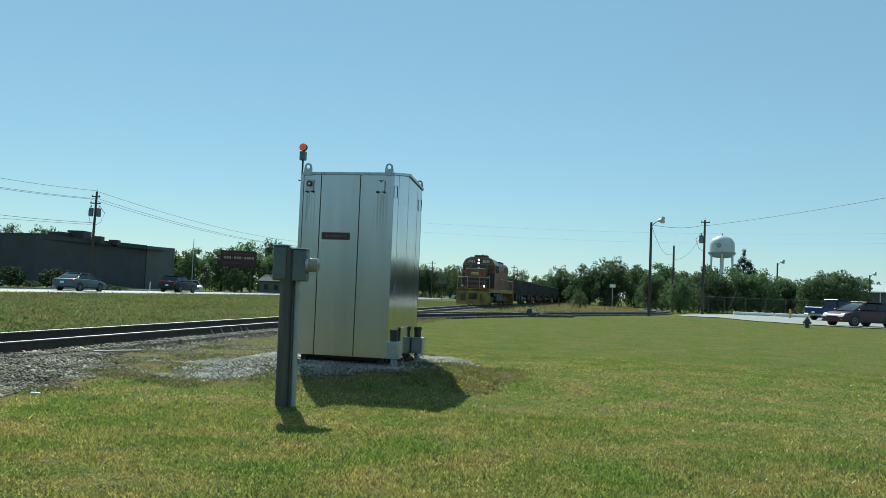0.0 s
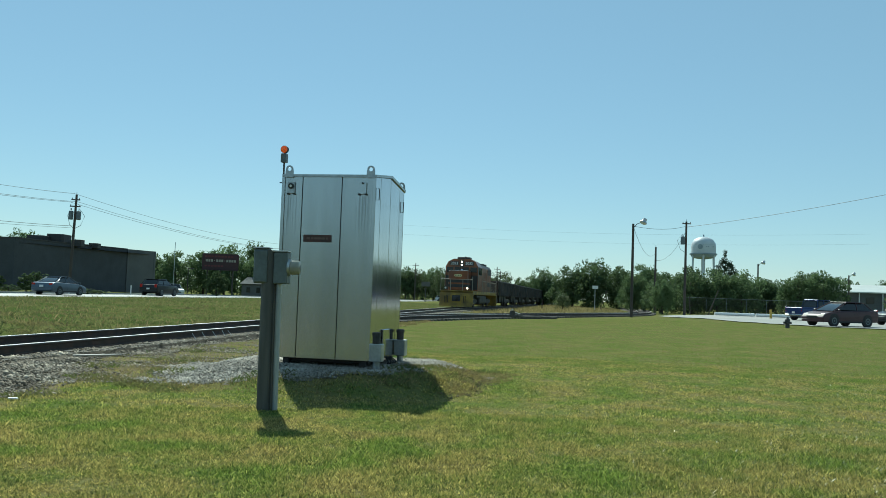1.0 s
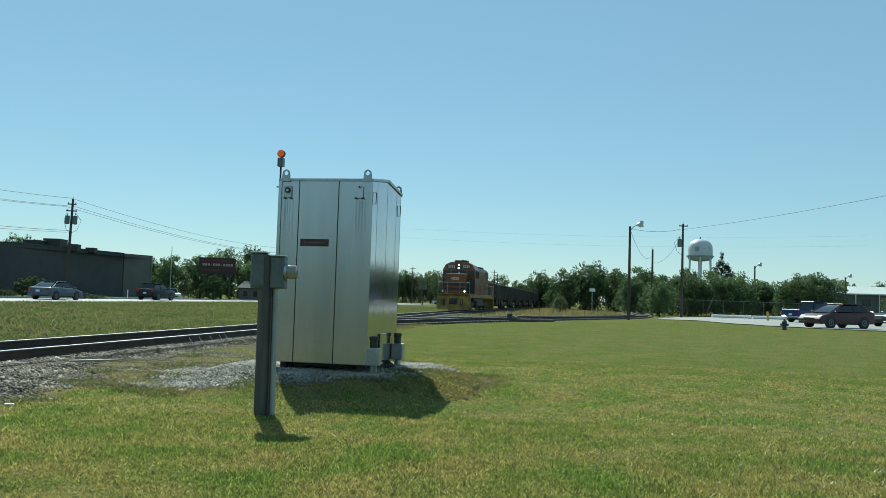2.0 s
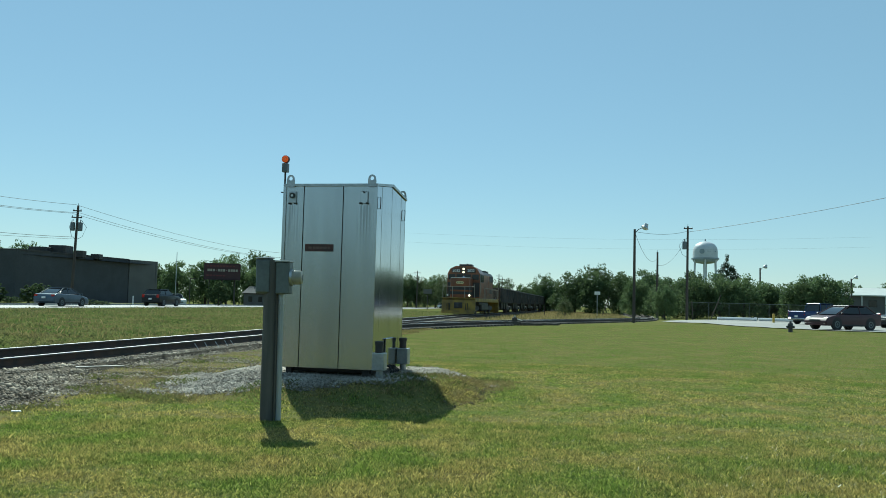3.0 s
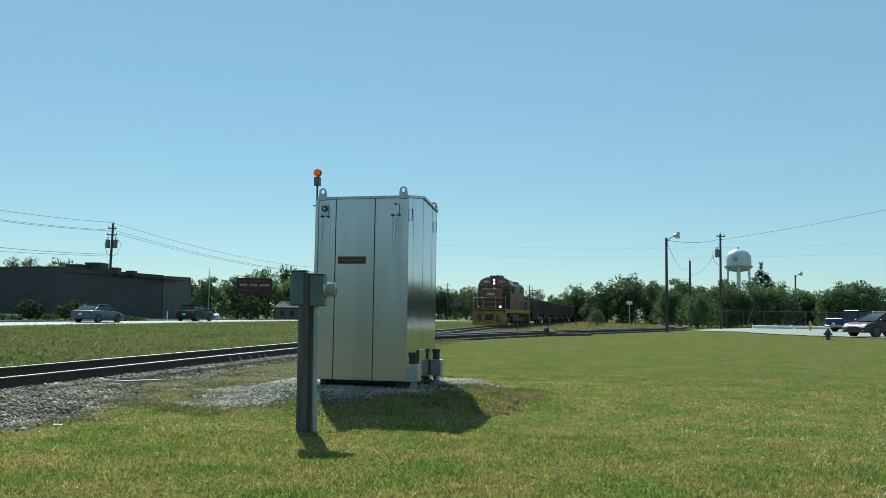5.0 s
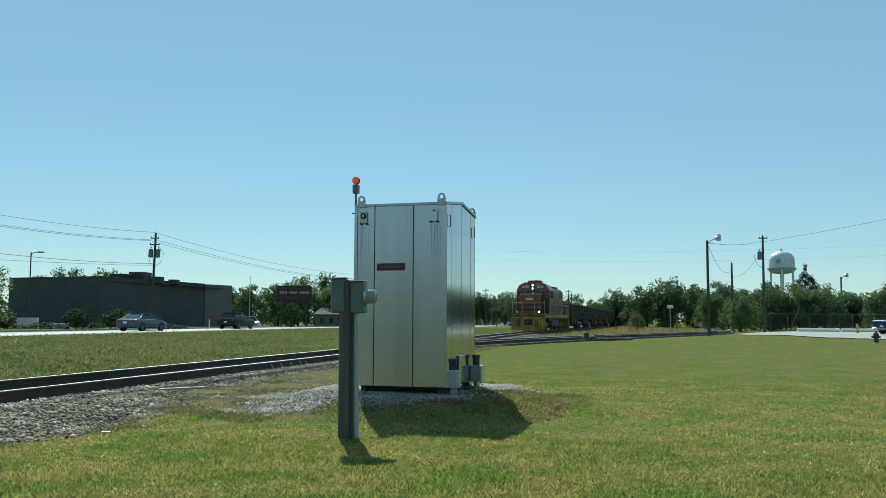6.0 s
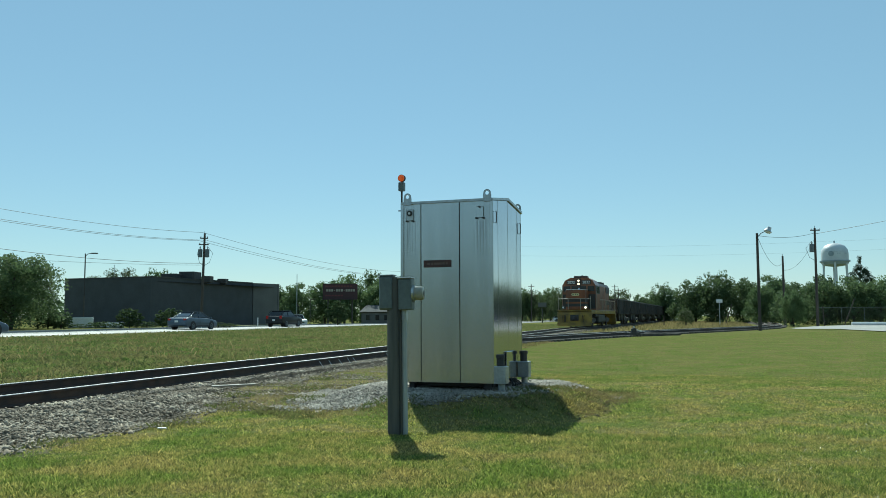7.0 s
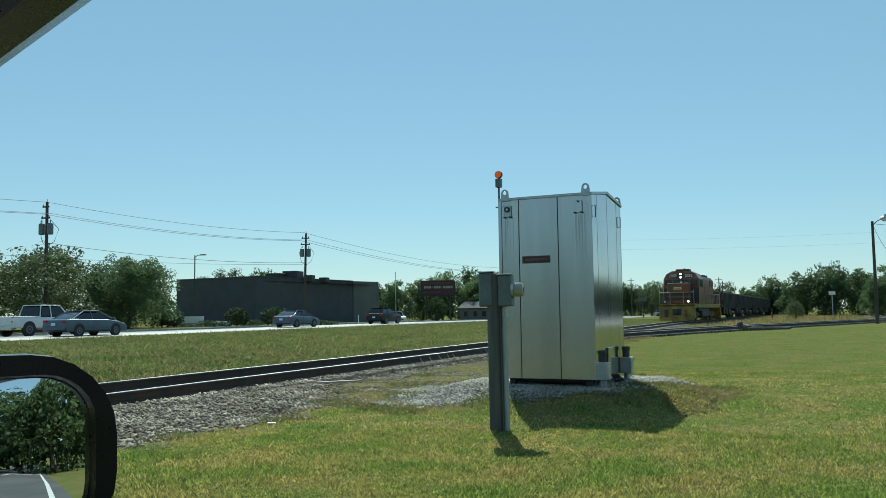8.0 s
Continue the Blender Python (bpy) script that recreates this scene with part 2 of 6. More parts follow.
def prism(outline, y0, y1, axis="y", bm=None):
    """A solid from an outline in the x-z plane, drawn out from y0 to y1 (or an x-y outline along z)."""
    b = bmesh.new()
    put = (lambda p, k: (p[0], k, p[1])) if axis == "y" else (lambda p, k: (p[0], p[1], k)) if axis == "z" else (lambda p, k: (k, p[0], p[1]))
    lo = [b.verts.new(put(p, y0)) for p in outline]
    hi = [b.verts.new(put(p, y1)) for p in outline]
    b.faces.new(lo), b.faces.new(hi)
    for i in range(len(lo)):
        j = (i + 1) % len(lo)
        b.faces.new((lo[i], lo[j], hi[j], hi[i]))
    return join(bm, b)


def lathe(profile, seg=20, bm=None, m=None):
    """A turned body from (radius, z) pairs."""
    b = bmesh.new()
    rings = [[b.verts.new((max(r, 1e-4) * math.cos(k * math.tau / seg), max(r, 1e-4) * math.sin(k * math.tau / seg), z)) for k in range(seg)] for r, z in profile]
    for a, c in zip(rings, rings[1:]):
        for k in range(seg):
            b.faces.new((a[k], a[(k + 1) % seg], c[(k + 1) % seg], c[k]))
    b.faces.new(rings[0]), b.faces.new(rings[-1])
    if m:
        b.transform(m)
    return join(bm, b)


def smooth_step(v):
    v = np.clip(v, 0, 1)
    return v * v * (3 - 2 * v)


def spline(points, n):
    """n points along a smooth curve through the given ones (x, y)."""
    p = np.array(points, float)
    d = np.r_[0, np.cumsum(np.hypot(*np.diff(p, axis=0).T))]
    t = np.linspace(0, d[-1], n)
    g = np.gradient(p, d, axis=0)
    i = np.clip(np.searchsorted(d, t, side="right") - 1, 0, len(d) - 2)
    h = (d[i + 1] - d[i])[:, None]
    u = ((t - d[i]) / (d[i + 1] - d[i]))[:, None]
    return ((2 * u**3 - 3 * u**2 + 1) * p[i] + (u**3 - 2 * u**2 + u) * h * g[i] + (-2 * u**3 + 3 * u**2) * p[i + 1] + (u**3 - u**2) * h * g[i + 1])


def wave(x, y, s, k):
    """Smooth made-up unevenness, about -1 to 1."""
    return (np.sin(x * s + 1.3 * k + 1.7 * np.sin(y * s * 0.73 + k)) + np.sin(y * s * 1.13 + 2.1 * k + 1.3 * np.sin(x * s * 0.61 - k))) / 2


# ---- plan of the ground ----
MAIN = spline([(-28.5, -110), (-16.1, -40), (-11.1, -8), (-7.87, 10.5), (-5.3, 25), (-1.05, 52), (2.75, 74), (8.3, 100), (14.2, 130), (22.6, 172), (33, 225), (48, 300)], 700)
SIDING = spline([(-4.5, 29.5), (-2.6, 37), (1.05, 46), (6.6, 57), (14, 70), (20.3, 81.5), (25.0, 95), (29, 112), (36, 150)], 240)
ROAD_DX = 0.165


def main_x(y):
    return np.interp(y, MAIN[:, 1], MAIN[:, 0])


def road_edge(y):
    return -29.6 + ROAD_DX * (y - 43)


def lot_mask(x, y):
    """1 on the pale parking lot."""
    e = 0.8 * wave(x, y, 0.3, 1)
    side = 22.5 + np.clip(y - 80, 0, 40) * 0.45 + np.clip(56 - y, 0, 10) ** 2 * 0.15
    return ((x > side + e) & (y > 50.2 + 0.3 * e) & (y < 96 + (x - 30) * 0.4)).astype(float)


CAB = Vector((-0.75, 12.0, 0.33))         # near corner of the relay cabinet
CAB_YAW, CAB_W, CAB_D = -12.5, 1.40, 1.70


def pad_field(x, y):
    """Above 0 on the gravel pad."""
    lobe = np.maximum(1 - np.hypot((x + 2.05) / 2.05, (y - 12.95) / 1.8), 0.6 - 0.6 * np.hypot((x - 0.2) / 0.85, (y - 13.5) / 0.85))
    return lobe + 0.13 * wave(x, y, 2.3, 2) + 0.1 * wave(x, y, 6.1, 5) + 0.05 * wave(x, y, 14.0, 51)


def worn(x, y):
    """1 where the turf is thin: round the mound and between it and the rails."""
    f, s = pad_field(x, y), track_side(x, y)
    ring = smooth_step((0.7 - x) / 0.5) * smooth_step((f + 0.3 + 0.14 * wave(x, y, 3.7, 21)) / 0.25) * (0.35 + 0.65 * smooth_step((y - 12.1 + 0.3 * wave(x, y, 2.7, 25)) / 0.6))
    band = smooth_step((5.6 - s + 0.5 * wave(x, y, 1.7, 22)) / 0.8) * smooth_step((y - 10.2 + 0.5 * wave(x, y, 2.1, 23)) / 1.2) * smooth_step((24 - y) / 5)
    thin = smooth_step((gravel_edge(x, y) + 0.35 - s + 0.3 * wave(x, y, 2.3, 24)) / 0.5)
    return np.maximum(np.maximum(np.maximum(ring, band * (x < 0)), thin * (y < 30)), 0.42 * bank(x, y)) * (s > 0)


def track_side(x, y):
    return (x - main_x(y)) * 0.983


def gravel_edge(x, y):
    """How far the ballast shoulder reaches from the middle of the track."""
    return 3.4 + 0.25 * wave(x, y, 1.4, 4) + 0.16 * wave(x, y, 4.3, 8) - 1.45 * smooth_step((y - 10.3) / 4.8)


def mound(x, y):
    """Grows from 0 in the middle of the mound to about 1.2 at its foot."""
    return np.hypot((x + 1.0) / np.where(x > -1, 1.75, 2.2), (y - 13.0) / np.where(x > -1, 2.4, 2.25))


def bank(x, y):
    """About 1 on the sloping earth bank at the open end of the mound."""
    r = mound(x, y) + 0.05 * wave(x, y, 4.0, 41)
    return smooth_step((r - 0.8) / 0.15) * smooth_step((1.2 - r) / 0.1) * smooth_step((x - 0.05 + 0.2 * wave(x, y, 3.0, 42)) / 0.3) * smooth_step((14.6 - y) / 0.8)


def ground_z(x, y):
    s = track_side(x, y)
    z = 0.03 * np.exp(-((s - 0.5) / 4.0) ** 2)
    right = np.interp(y, SIDING[:, 1], SIDING[:, 0])
    z = z + 0.17 * smooth_step((y - 22) / 24) * smooth_step((x - right - 2.5) / 9) * (s > 0)
    z = z + (0.12 + 0.11 * smooth_step((-s - 8) / 10)) * smooth_step((-s - 2) / 6)
    z = z - 0.6 * smooth_step((y - 95) / 110) * smooth_step((-s - 6) / 10)
    z = z + 0.2 * smooth_step((1.2 + 0.05 * wave(x, y, 2.0, 17) - mound(x, y)) / np.where(x > 0, 0.36, 0.5))
    z = z + 0.02 * wave(x, y, 9.0, 43) * bank(x, y)
    near = np.exp(-np.hypot(x, y) / 60)
    return z + (0.018 * wave(x, y, 0.9, 3) + 0.008 * wave(x, y, 3.1, 7)) * near


# ---- ground, road, lot ----
def axis(lo, hi, fine_lo, fine_hi, step, grow):
    v, s = list(np.arange(fine_lo, fine_hi, step)), step
    a = v[-1]
    while a < hi:
        s *= grow
        a += s
        v.append(a)
    a, s = v[0], step
    while a > lo:
        s *= grow
        a -= s
        v.insert(0, a)
    return np.array(v)


def sheet(name, xs, ys, zfun, material, keep=None):
    X, Y = np.meshgrid(xs, ys)
    V = np.stack([X, Y, zfun(X, Y)], -1).reshape(-1, 3)
    i = (np.arange(len(ys) - 1)[:, None] * len(xs) + np.arange(len(xs) - 1)).ravel()
    F = np.stack([i, i + 1, i + 1 + len(xs), i + len(xs)], -1)
    if keep is not None:
        c = V[F].mean(1)
        F = F[keep(c[:, 0], c[:, 1])]
        used, inv = np.unique(F, return_inverse=True)
        V, F = V[used], inv.reshape(-1, 4)
    ob = quick(name, V, F, material)
    ob.data.shade_smooth()
    return ob


ground = sheet("ground", axis(-2500, 2500, -10, 8, 0.2, 1.09), axis(-2500, 2800, 3, 24, 0.2, 1.07), ground_z, LAWN)
tagged(ground, "mown grass ground with yellowed patches", "ground", kind="structure")


def strip(name, line, offsets, zs, material, label, category="", wobble=0.0):
    """A long band along a line: its cross-section is given by sideways offsets and heights."""
    line = np.array(line)
    d = np.gradient(line, axis=0)
    d /= np.hypot(*d.T)[:, None]
    side = np.stack([d[:, 1], -d[:, 0]], -1)
    rows = []
    for k, (o, z) in enumerate(zip(offsets, zs)):
        edge = wobble * wave(line[:, 0], line[:, 1], 1.1, k) if k in (0, len(offsets) - 1) else 0
        xy = line + side * (np.zeros(len(line)) + o + edge)[:, None]
        rows.append(np.c_[xy, z if isinstance(z, np.ndarray) else np.full(len(line), z)])
    V = np.stack(rows, 1).reshape(-1, 3)
    n = len(offsets)
    i = (np.arange(len(line) - 1)[:, None] * n + np.arange(n - 1)).ravel()
    ob = quick(name, V, np.stack([i, i + 1, i + 1 + n, i + n], -1), material)
    return tagged(ob, label, category or name, kind="structure")


ry = np.r_[np.arange(-150, 120, 4.0), np.arange(120, 900, 12.0)]
road_line = np.stack([road_edge(ry), ry], -1)
rz = 0.25 - 0.6 * smooth_step((ry - 95) / 110)
road = strip("road", road_line, (-9.4, -9.2, -4.6, 0.0, 0.2), [rz - 0.5, rz - 0.02, rz + 0.05, rz, rz - 0.5], ROADWAY, "pale sunlit two-lane highway", "road")
for off, w in ((-0.35, 0.12), (-8.8, 0.12), (-4.45, 0.1), (-4.75, 0.1)):
    lift = 0.006 + 0.05 * (1 - abs(off + 4.6) / 4.6)
    strip("trim_road_line", road_line, (off - w, off), [rz + lift, rz + lift], ROAD_PAINT, "painted line along the highway", "road marking")
kerb_line = strip("kerb", road_line, (-9.7, -9.7, -9.4, -9.4), [rz - 0.4, rz + 0.13, rz + 0.13, rz - 0.4], CONCRETE, "low concrete kerb beside the highway", "kerb")

lot = sheet("pavement", np.arange(18, 110, 0.7), np.arange(44, 128, 0.7), lambda x, y: ground_z(x, y) + 0.05 + 0 * x, CONCRETE, lambda x, y: lot_mask(x, y) > 0.5)
tagged(lot, "pale concrete parking lot beside the lawn", "parking lot", kind="structure")

# the side road on which the camera's car waits, and its markings
CAR_YAW = 62.0
lane_m = pose(0, 0, 0, 0, 0, CAR_YAW)      # y runs ahead of the car
ly = np.arange(-120, 13, 1.0)
lane = np.array([(lane_m @ Vector((-2.6, v, 0)))[:2] for v in ly])
side_road = strip("road_side", lane, (-3.9, -3.6, 0, 3.6, 3.9), [-0.1, 0.05, 0.09, 0.05, -0.1], ASPHALT, "grey asphalt side road", "road")
for off in (-3.2, 3.2):
    strip("trim_side_road_line", lane[:126], (off - 0.07, off + 0.07), [0.062, 0.062], ROAD_PAINT, "white edge line on the side road", "road marking")
for v in (-7.0, -30.0):
    b = bmesh.new()
    box((-0.9, v, 0.093), (3.0, 0.5, 0.008), bm=b, m=lane_m)
    tagged(part("trim_stop_bar", b, ROAD_PAINT), "white stop bar painted on the side road", "road marking", kind="structure")


# ---- railway ----
def ballast(name, line, label, wide=1.0):
    out = 3.5 - 1.4 * smooth_step((line[:, 1] - 10.3) / 4.8)      # the shoulder narrows past the crossing
    return strip(name, line, (-2.6 * wide, -2.1 * wide, -1.4 * wide, 0, 1.4 * wide, (out - 0.7) * wide, out * wide), (-0.1, 0.05, 0.105, 0.1, 0.105, 0.06, -0.06), BALLAST, label, "ballast", 0.2)


ballast("ballast_main", MAIN, "crushed grey ballast under the main track")
ballast("ballast_siding", SIDING[12:], "dark ballast under the diverging track", 0.72)


def sweep(line, offset, profile, bm):
    line = np.array(line)
    d = np.gradient(line, axis=0)
    d /= np.hypot(*d.T)[:, None]
    rings = []
    for (x, y), (dx, dy) in zip(line, d):
        rings.append([bm.verts.new((x + dy * (offset + o), y - dx * (offset + o), z)) for o, z in profile])
    n = len(profile)
    for a, b in zip(rings, rings[1:]):
        for k in range(n):
            bm.faces.new((a[k], a[(k + 1) % n], b[(k + 1) % n], b[k]))
    return bm


RAIL_WEB = [(-0.07, 0.115), (0.07, 0.115), (0.07, 0.128), (0.012, 0.145), (0.012, 0.232), (0.036, 0.24), (0.036, 0.268), (-0.036, 0.268), (-0.036, 0.24), (-0.012, 0.232), (-0.012, 0.145), (-0.07, 0.128)]
RAIL_TOP = [(-0.02, 0.2685), (0.02, 0.2685), (0.016, 0.276), (-0.016, 0.276)]


def track(name, line, label):
    t = thing(name, label, "railway track", kind="structure")
    for side in (-0.7525, 0.7525):
        r = part("rail", sweep(line, side, RAIL_WEB, bmesh.new()), RAIL_SIDE, t)
        part("rail_head", sweep(line, side, RAIL_TOP, bmesh.new()), RAIL_HEAD, r, "polished running surface")
    return t


main_track = track("railway_track", MAIN, "rusty steel rails with polished heads on timber ties")
side_track = track("railway_track_siding", SIDING, "diverging rusty railway track leading off across the grass")

# ---- relay cabinet ----
def run_stains(m, centres, top, reach):
    """Dark run-off streaks on a sheet-metal material, below fittings at the given x of the cabinet."""
    n, l = m.node_tree.nodes, m.node_tree.links
    tc, sep = n.new("ShaderNodeTexCoord"), n.new("ShaderNodeSeparateXYZ")
    l.new(tc.outputs["Object"], sep.inputs[0])
    mp, nz = n.new("ShaderNodeMapping"), n.new("ShaderNodeTexNoise")
    mp.inputs["Scale"].default_value = (1, 1, 0.03)
    nz.inputs["Scale"].default_value, nz.inputs["Detail"].default_value = 38, 2
    l.new(tc.outputs["Object"], mp.inputs[0]), l.new(mp.outputs[0], nz.inputs["Vector"])

    def ramp(v, a, b):
        k = n.new("ShaderNodeMapRange")
        k.interpolation_type = "SMOOTHSTEP"
        k.inputs["From Min"].default_value, k.inputs["From Max"].default_value = a, b
        l.new(v, k.inputs["Value"])
        return k.outputs[0]

    def op(kind, a, b):
        k = n.new("ShaderNodeMath")
        k.operation = kind
        for i, v in enumerate((a, b)):
            if isinstance(v, float):
                k.inputs[i].default_value = v
            else:
                l.new(v, k.inputs[i])
        return k.outputs[0]
    near = None
    for c in centres:
        d = ramp(op("ABSOLUTE", op("SUBTRACT", sep.outputs["X"], c), 0.0), 0.13, 0.05)
        near = d if near is None else op("MAXIMUM", near, d)
    fall = op("MULTIPLY", ramp(sep.outputs["Z"], top - reach, top - 0.15), ramp(sep.outputs["Z"], top + 0.02, top - 0.02))
    mask = op("MULTIPLY", op("MULTIPLY", near, fall), ramp(nz.outputs["Fac"], 0.47, 0.6))
    p = n["Principled BSDF"]
    old = p.inputs["Base Color"].links[0].from_socket
    mix = n.new("ShaderNodeMix")
    mix.data_type = "RGBA"
    l.new(op("MULTIPLY", mask, 0.42), mix.inputs["Factor"]), l.new(old, mix.inputs["A"])
    mix.inputs["B"].default_value = (0.14, 0.14, 0.13, 1)
    l.new(mix.outputs["Result"], p.inputs["Base Color"])


run_stains(ALUMINIUM, (-CAB_W + 0.125, -0.185), 2.37, 0.75)
cab = thing("relay_cabinet", "tall dull aluminium railway relay cabinet with streaked panels", "signal cabinet",
            Matrix.Translation(CAB) @ pose(0, 0, 0, 0, 0, CAB_YAW))
H, W, D = 2.67, CAB_W, CAB_D          # local: x from -W to 0, y from 0 to D, z up
RISE = 0.10
b = prism([(0.012, 0.02), (0.012, H - 0.02), (D / 2, H + RISE - 0.02), (D - 0.012, H - 0.02), (D - 0.012, 0.02)], -W + 0.012, -0.012, "x")
part("body", b, SEAM, cab, "dark gaps between the panels")


def upright_panel(x0, x1, y0, y1, z1a, z1b, n, material):
    """A sheet-metal panel 10 mm thick, from (x0, y0) to (x1, y1), its top sloping from z1a to z1b; n points outwards."""
    bm = bmesh.new()
    o = Vector((n[0], n[1], 0)) * 0.012
    c = [Vector((x0, y0, 0.0)), Vector((x1, y1, 0.0)), Vector((x1, y1, z1b)), Vector((x0, y0, z1a))]
    v = [bm.verts.new(p) for p in c] + [bm.verts.new(p - o) for p in c]
    for f in ((0, 1, 2, 3), (7, 6, 5, 4), (0, 4, 5, 1), (1, 5, 6, 2), (2, 6, 7, 3), (3, 7, 4, 0)):
        bm.faces.new([v[i] for i in f])
    bmesh.ops.bevel(bm, geom=bm.edges[:], offset=0.003, segments=1, affect="EDGES")
    part("panel", bm, material, cab)


G = 0.005
for a, c in ((0, 0.21), (0.21, 0.64), (0.64, 1.0)):
    upright_panel(-W + a * W + G * (a > 0), -W + c * W - G * (c < 1), 0, 0, H - 0.03, H - 0.03, (0, -1), ALUMINIUM)
    upright_panel(-W + a * W + G * (a > 0), -W + c * W - G * (c < 1), D, D, H - 0.03, H - 0.03, (0, 1), ALUMINIUM)


def gable(y):
    return H - 0.035 + RISE * (1 - abs(y - D / 2) / (D / 2))


for a, c in ((0.012, 0.17), (0.17, 0.5), (0.5, 0.83), (0.83, 0.988)):
    y0, y1 = a * D + G, c * D - G
    upright_panel(0, 0, y0, y1, gable(y0), gable(y1), (1, 0), ALUMINIUM_SIDE)
    upright_panel(-W, -W, y0, y1, gable(y0), gable(y1), (-1, 0), ALUMINIUM)
b = prism([(-0.025, H - 0.035), (-0.025, H), (D / 2, H + RISE + 0.01), (D + 0.025, H), (D + 0.025, H - 0.035), (D / 2, H + RISE - 0.03)], -W - 0.02, 0.02, "x")
part("roof", b, GALV, cab, "low gabled sheet-metal roof with a folded edge")
for x in (-W + 0.015, -0.015):
    part("corner_trim", box((x * 1.012, -0.008, H / 2), (0.05, 0.012, H - 0.04), 0.003), ALUMINIUM, cab)


def lug(x, y, turn):
    """A lifting plate with a rounded top and a round hole."""
    bm = bmesh.new()
    outer, inner, n = [], [], 24
    for k in range(n):
        a = k * math.tau / n
        ca, sa = math.cos(a), math.sin(a)
        inner.append((0.028 * ca, 0.105 + 0.028 * sa))
        if sa >= 0:
            outer.append((0.056 * ca, 0.105 + 0.056 * sa))
        else:
            outer.append((max(-0.062, min(0.062, 0.062 * ca / max(abs(ca), abs(sa)))), 0.105 + 0.12 * max(-1, sa / max(abs(ca), abs(sa)))))
    for yy in (0, 0.014):
        outer_v = [bm.verts.new((p[0], yy, p[1])) for p in outer]
        inner_v = [bm.verts.new((p[0], yy, p[1])) for p in inner]
        for k in range(n):
            j = (k + 1) % n
            bm.faces.new((outer_v[k], outer_v[j], inner_v[j], inner_v[k]))
        if yy == 0:
            first = (outer_v, inner_v)
    for q, w in ((first[0], outer_v), (first[1], inner_v)):
        for k in range(n):
            j = (k + 1) % n
            bm.faces.new((q[k], q[j], w[j], w[k]))
    bm.transform(Matrix.Translation((x, y, H - 0.03)) @ pose(0, 0, 0, 0, 0, turn))
    part("lifting_lug", bm, GALV, cab, "galvanised lifting lug with a round hole")


lug(-W + 0.09, -0.03, 0), lug(-0.07, -0.03, 0), lug(-0.05, D + 0.01, 35), lug(-W + 0.07, D + 0.01, 0)

# fittings on the front: lamp hatch, blank hatch, name plate, side handles
fx = -W + 0.125
hatch = part("hatch_plate", box((fx, -0.014, H - 0.2), (0.115, 0.02, 0.17), 0.006), GALV, cab)
part("lamp_ring", rod((fx, -0.02, H - 0.175), (fx, -0.045, H - 0.175), 0.042, seg=20), SEAM, hatch, "dark lamp socket")
part("lamp_lens", rod((fx, -0.04, H - 0.175), (fx, -0.05, H - 0.175), 0.018, seg=14), LENS, hatch, "small clear lens")
for x in (fx - 0.045, fx + 0.045):
    part("hinge", rod((x - 0.014, -0.03, H - 0.29), (x + 0.014, -0.03, H - 0.29), 0.012, seg=8), SEAM, hatch)
hx = -0.185
hatch = part("hatch_plate", box((hx, -0.013, H - 0.2), (0.115, 0.018, 0.17), 0.006), ALUMINIUM, cab)
part("knob", rod((hx, -0.02, H - 0.125), (hx, -0.045, H - 0.125), 0.013, seg=8), SEAM, hatch)
for x in (hx - 0.05, hx + 0.05):
    part("hinge", rod((x - 0.016, -0.028, H - 0.285), (x + 0.016, -0.028, H - 0.285), 0.012, seg=8), SEAM, hatch)
plate = part("name_plate", box((-W + 0.555, -0.009, H - 0.935), (0.425, 0.018, 0.105), 0.003), PLATE, cab, "dark brown name plate with faded lettering")
for k, w in enumerate((0.05, 0.03, 0.06, 0.04, 0.055, 0.03)):
    part("lettering", box((-W + 0.42 + k * 0.057, -0.0195, H - 0.935), (w, 0.002, 0.03)), PLATE_INK, plate)
for y, z in ((0.12, H - 0.27), (D - 0.13, H - 0.30)):
    part("hasp", pipe([(0.005, y, z - 0.08), (0.025, y, z - 0.08), (0.028, y, z + 0.08), (0.012, y, z + 0.09)], 0.007), SEAM, cab)

# legs, cable risers at the foot of the side wall
for x, y in ((-W + 0.12, 0.12), (-0.12, 0.12), (-W + 0.12, D - 0.12), (-0.12, D - 0.12)):
    part("leg", box((x, y, -0.11), (0.09, 0.09, 0.26), 0.008), DARK_STEEL, cab)
part("skid", box((-W / 2, 0.2, -0.03), (W - 0.1, 0.1, 0.06), 0.01), DARK_STEEL, cab)
part("skid", box((-W / 2, D - 0.2, -0.03), (W - 0.1, 0.1, 0.06), 0.01), DARK_STEEL, cab)
for y, zt in ((-0.02, 0.25), (D - 0.33, 0.25)):
    riser = part("cable_riser", box((0.10, y + 0.06, zt / 2 + 0.0), (0.18, 0.17, zt), 0.008), GALV, cab, "grey cable entrance box with a round cap")
    part("cap", lathe([(0.055, 0), (0.055, 0.11), (0.066, 0.115), (0.066, 0.155), (0.055, 0.165)], 16, m=Matrix.Translation((0.09, y + 0.06, zt))), DARK_STEEL, riser)
    part("conduit", rod((0.10, y + 0.06, -0.22), (0.10, y + 0.06, 0.02), 0.05, seg=12), GALV, riser)
part("cover_plate", box((0.018, D / 2 - 0.02, 0.22), (0.024, 0.40, 0.42), 0.006), ALUMINIUM_SIDE, cab)
for k in range(4):
    part("cable", pipe([(0.05, D * 0.45 + 0.07 * k, 0.02), (0.09 + 0.02 * k, D * 0.45 + 0.08 * k, -0.06), (0.03, D * 0.5 + 0.07 * k, -0.14)], 0.013), BLACK, cab)
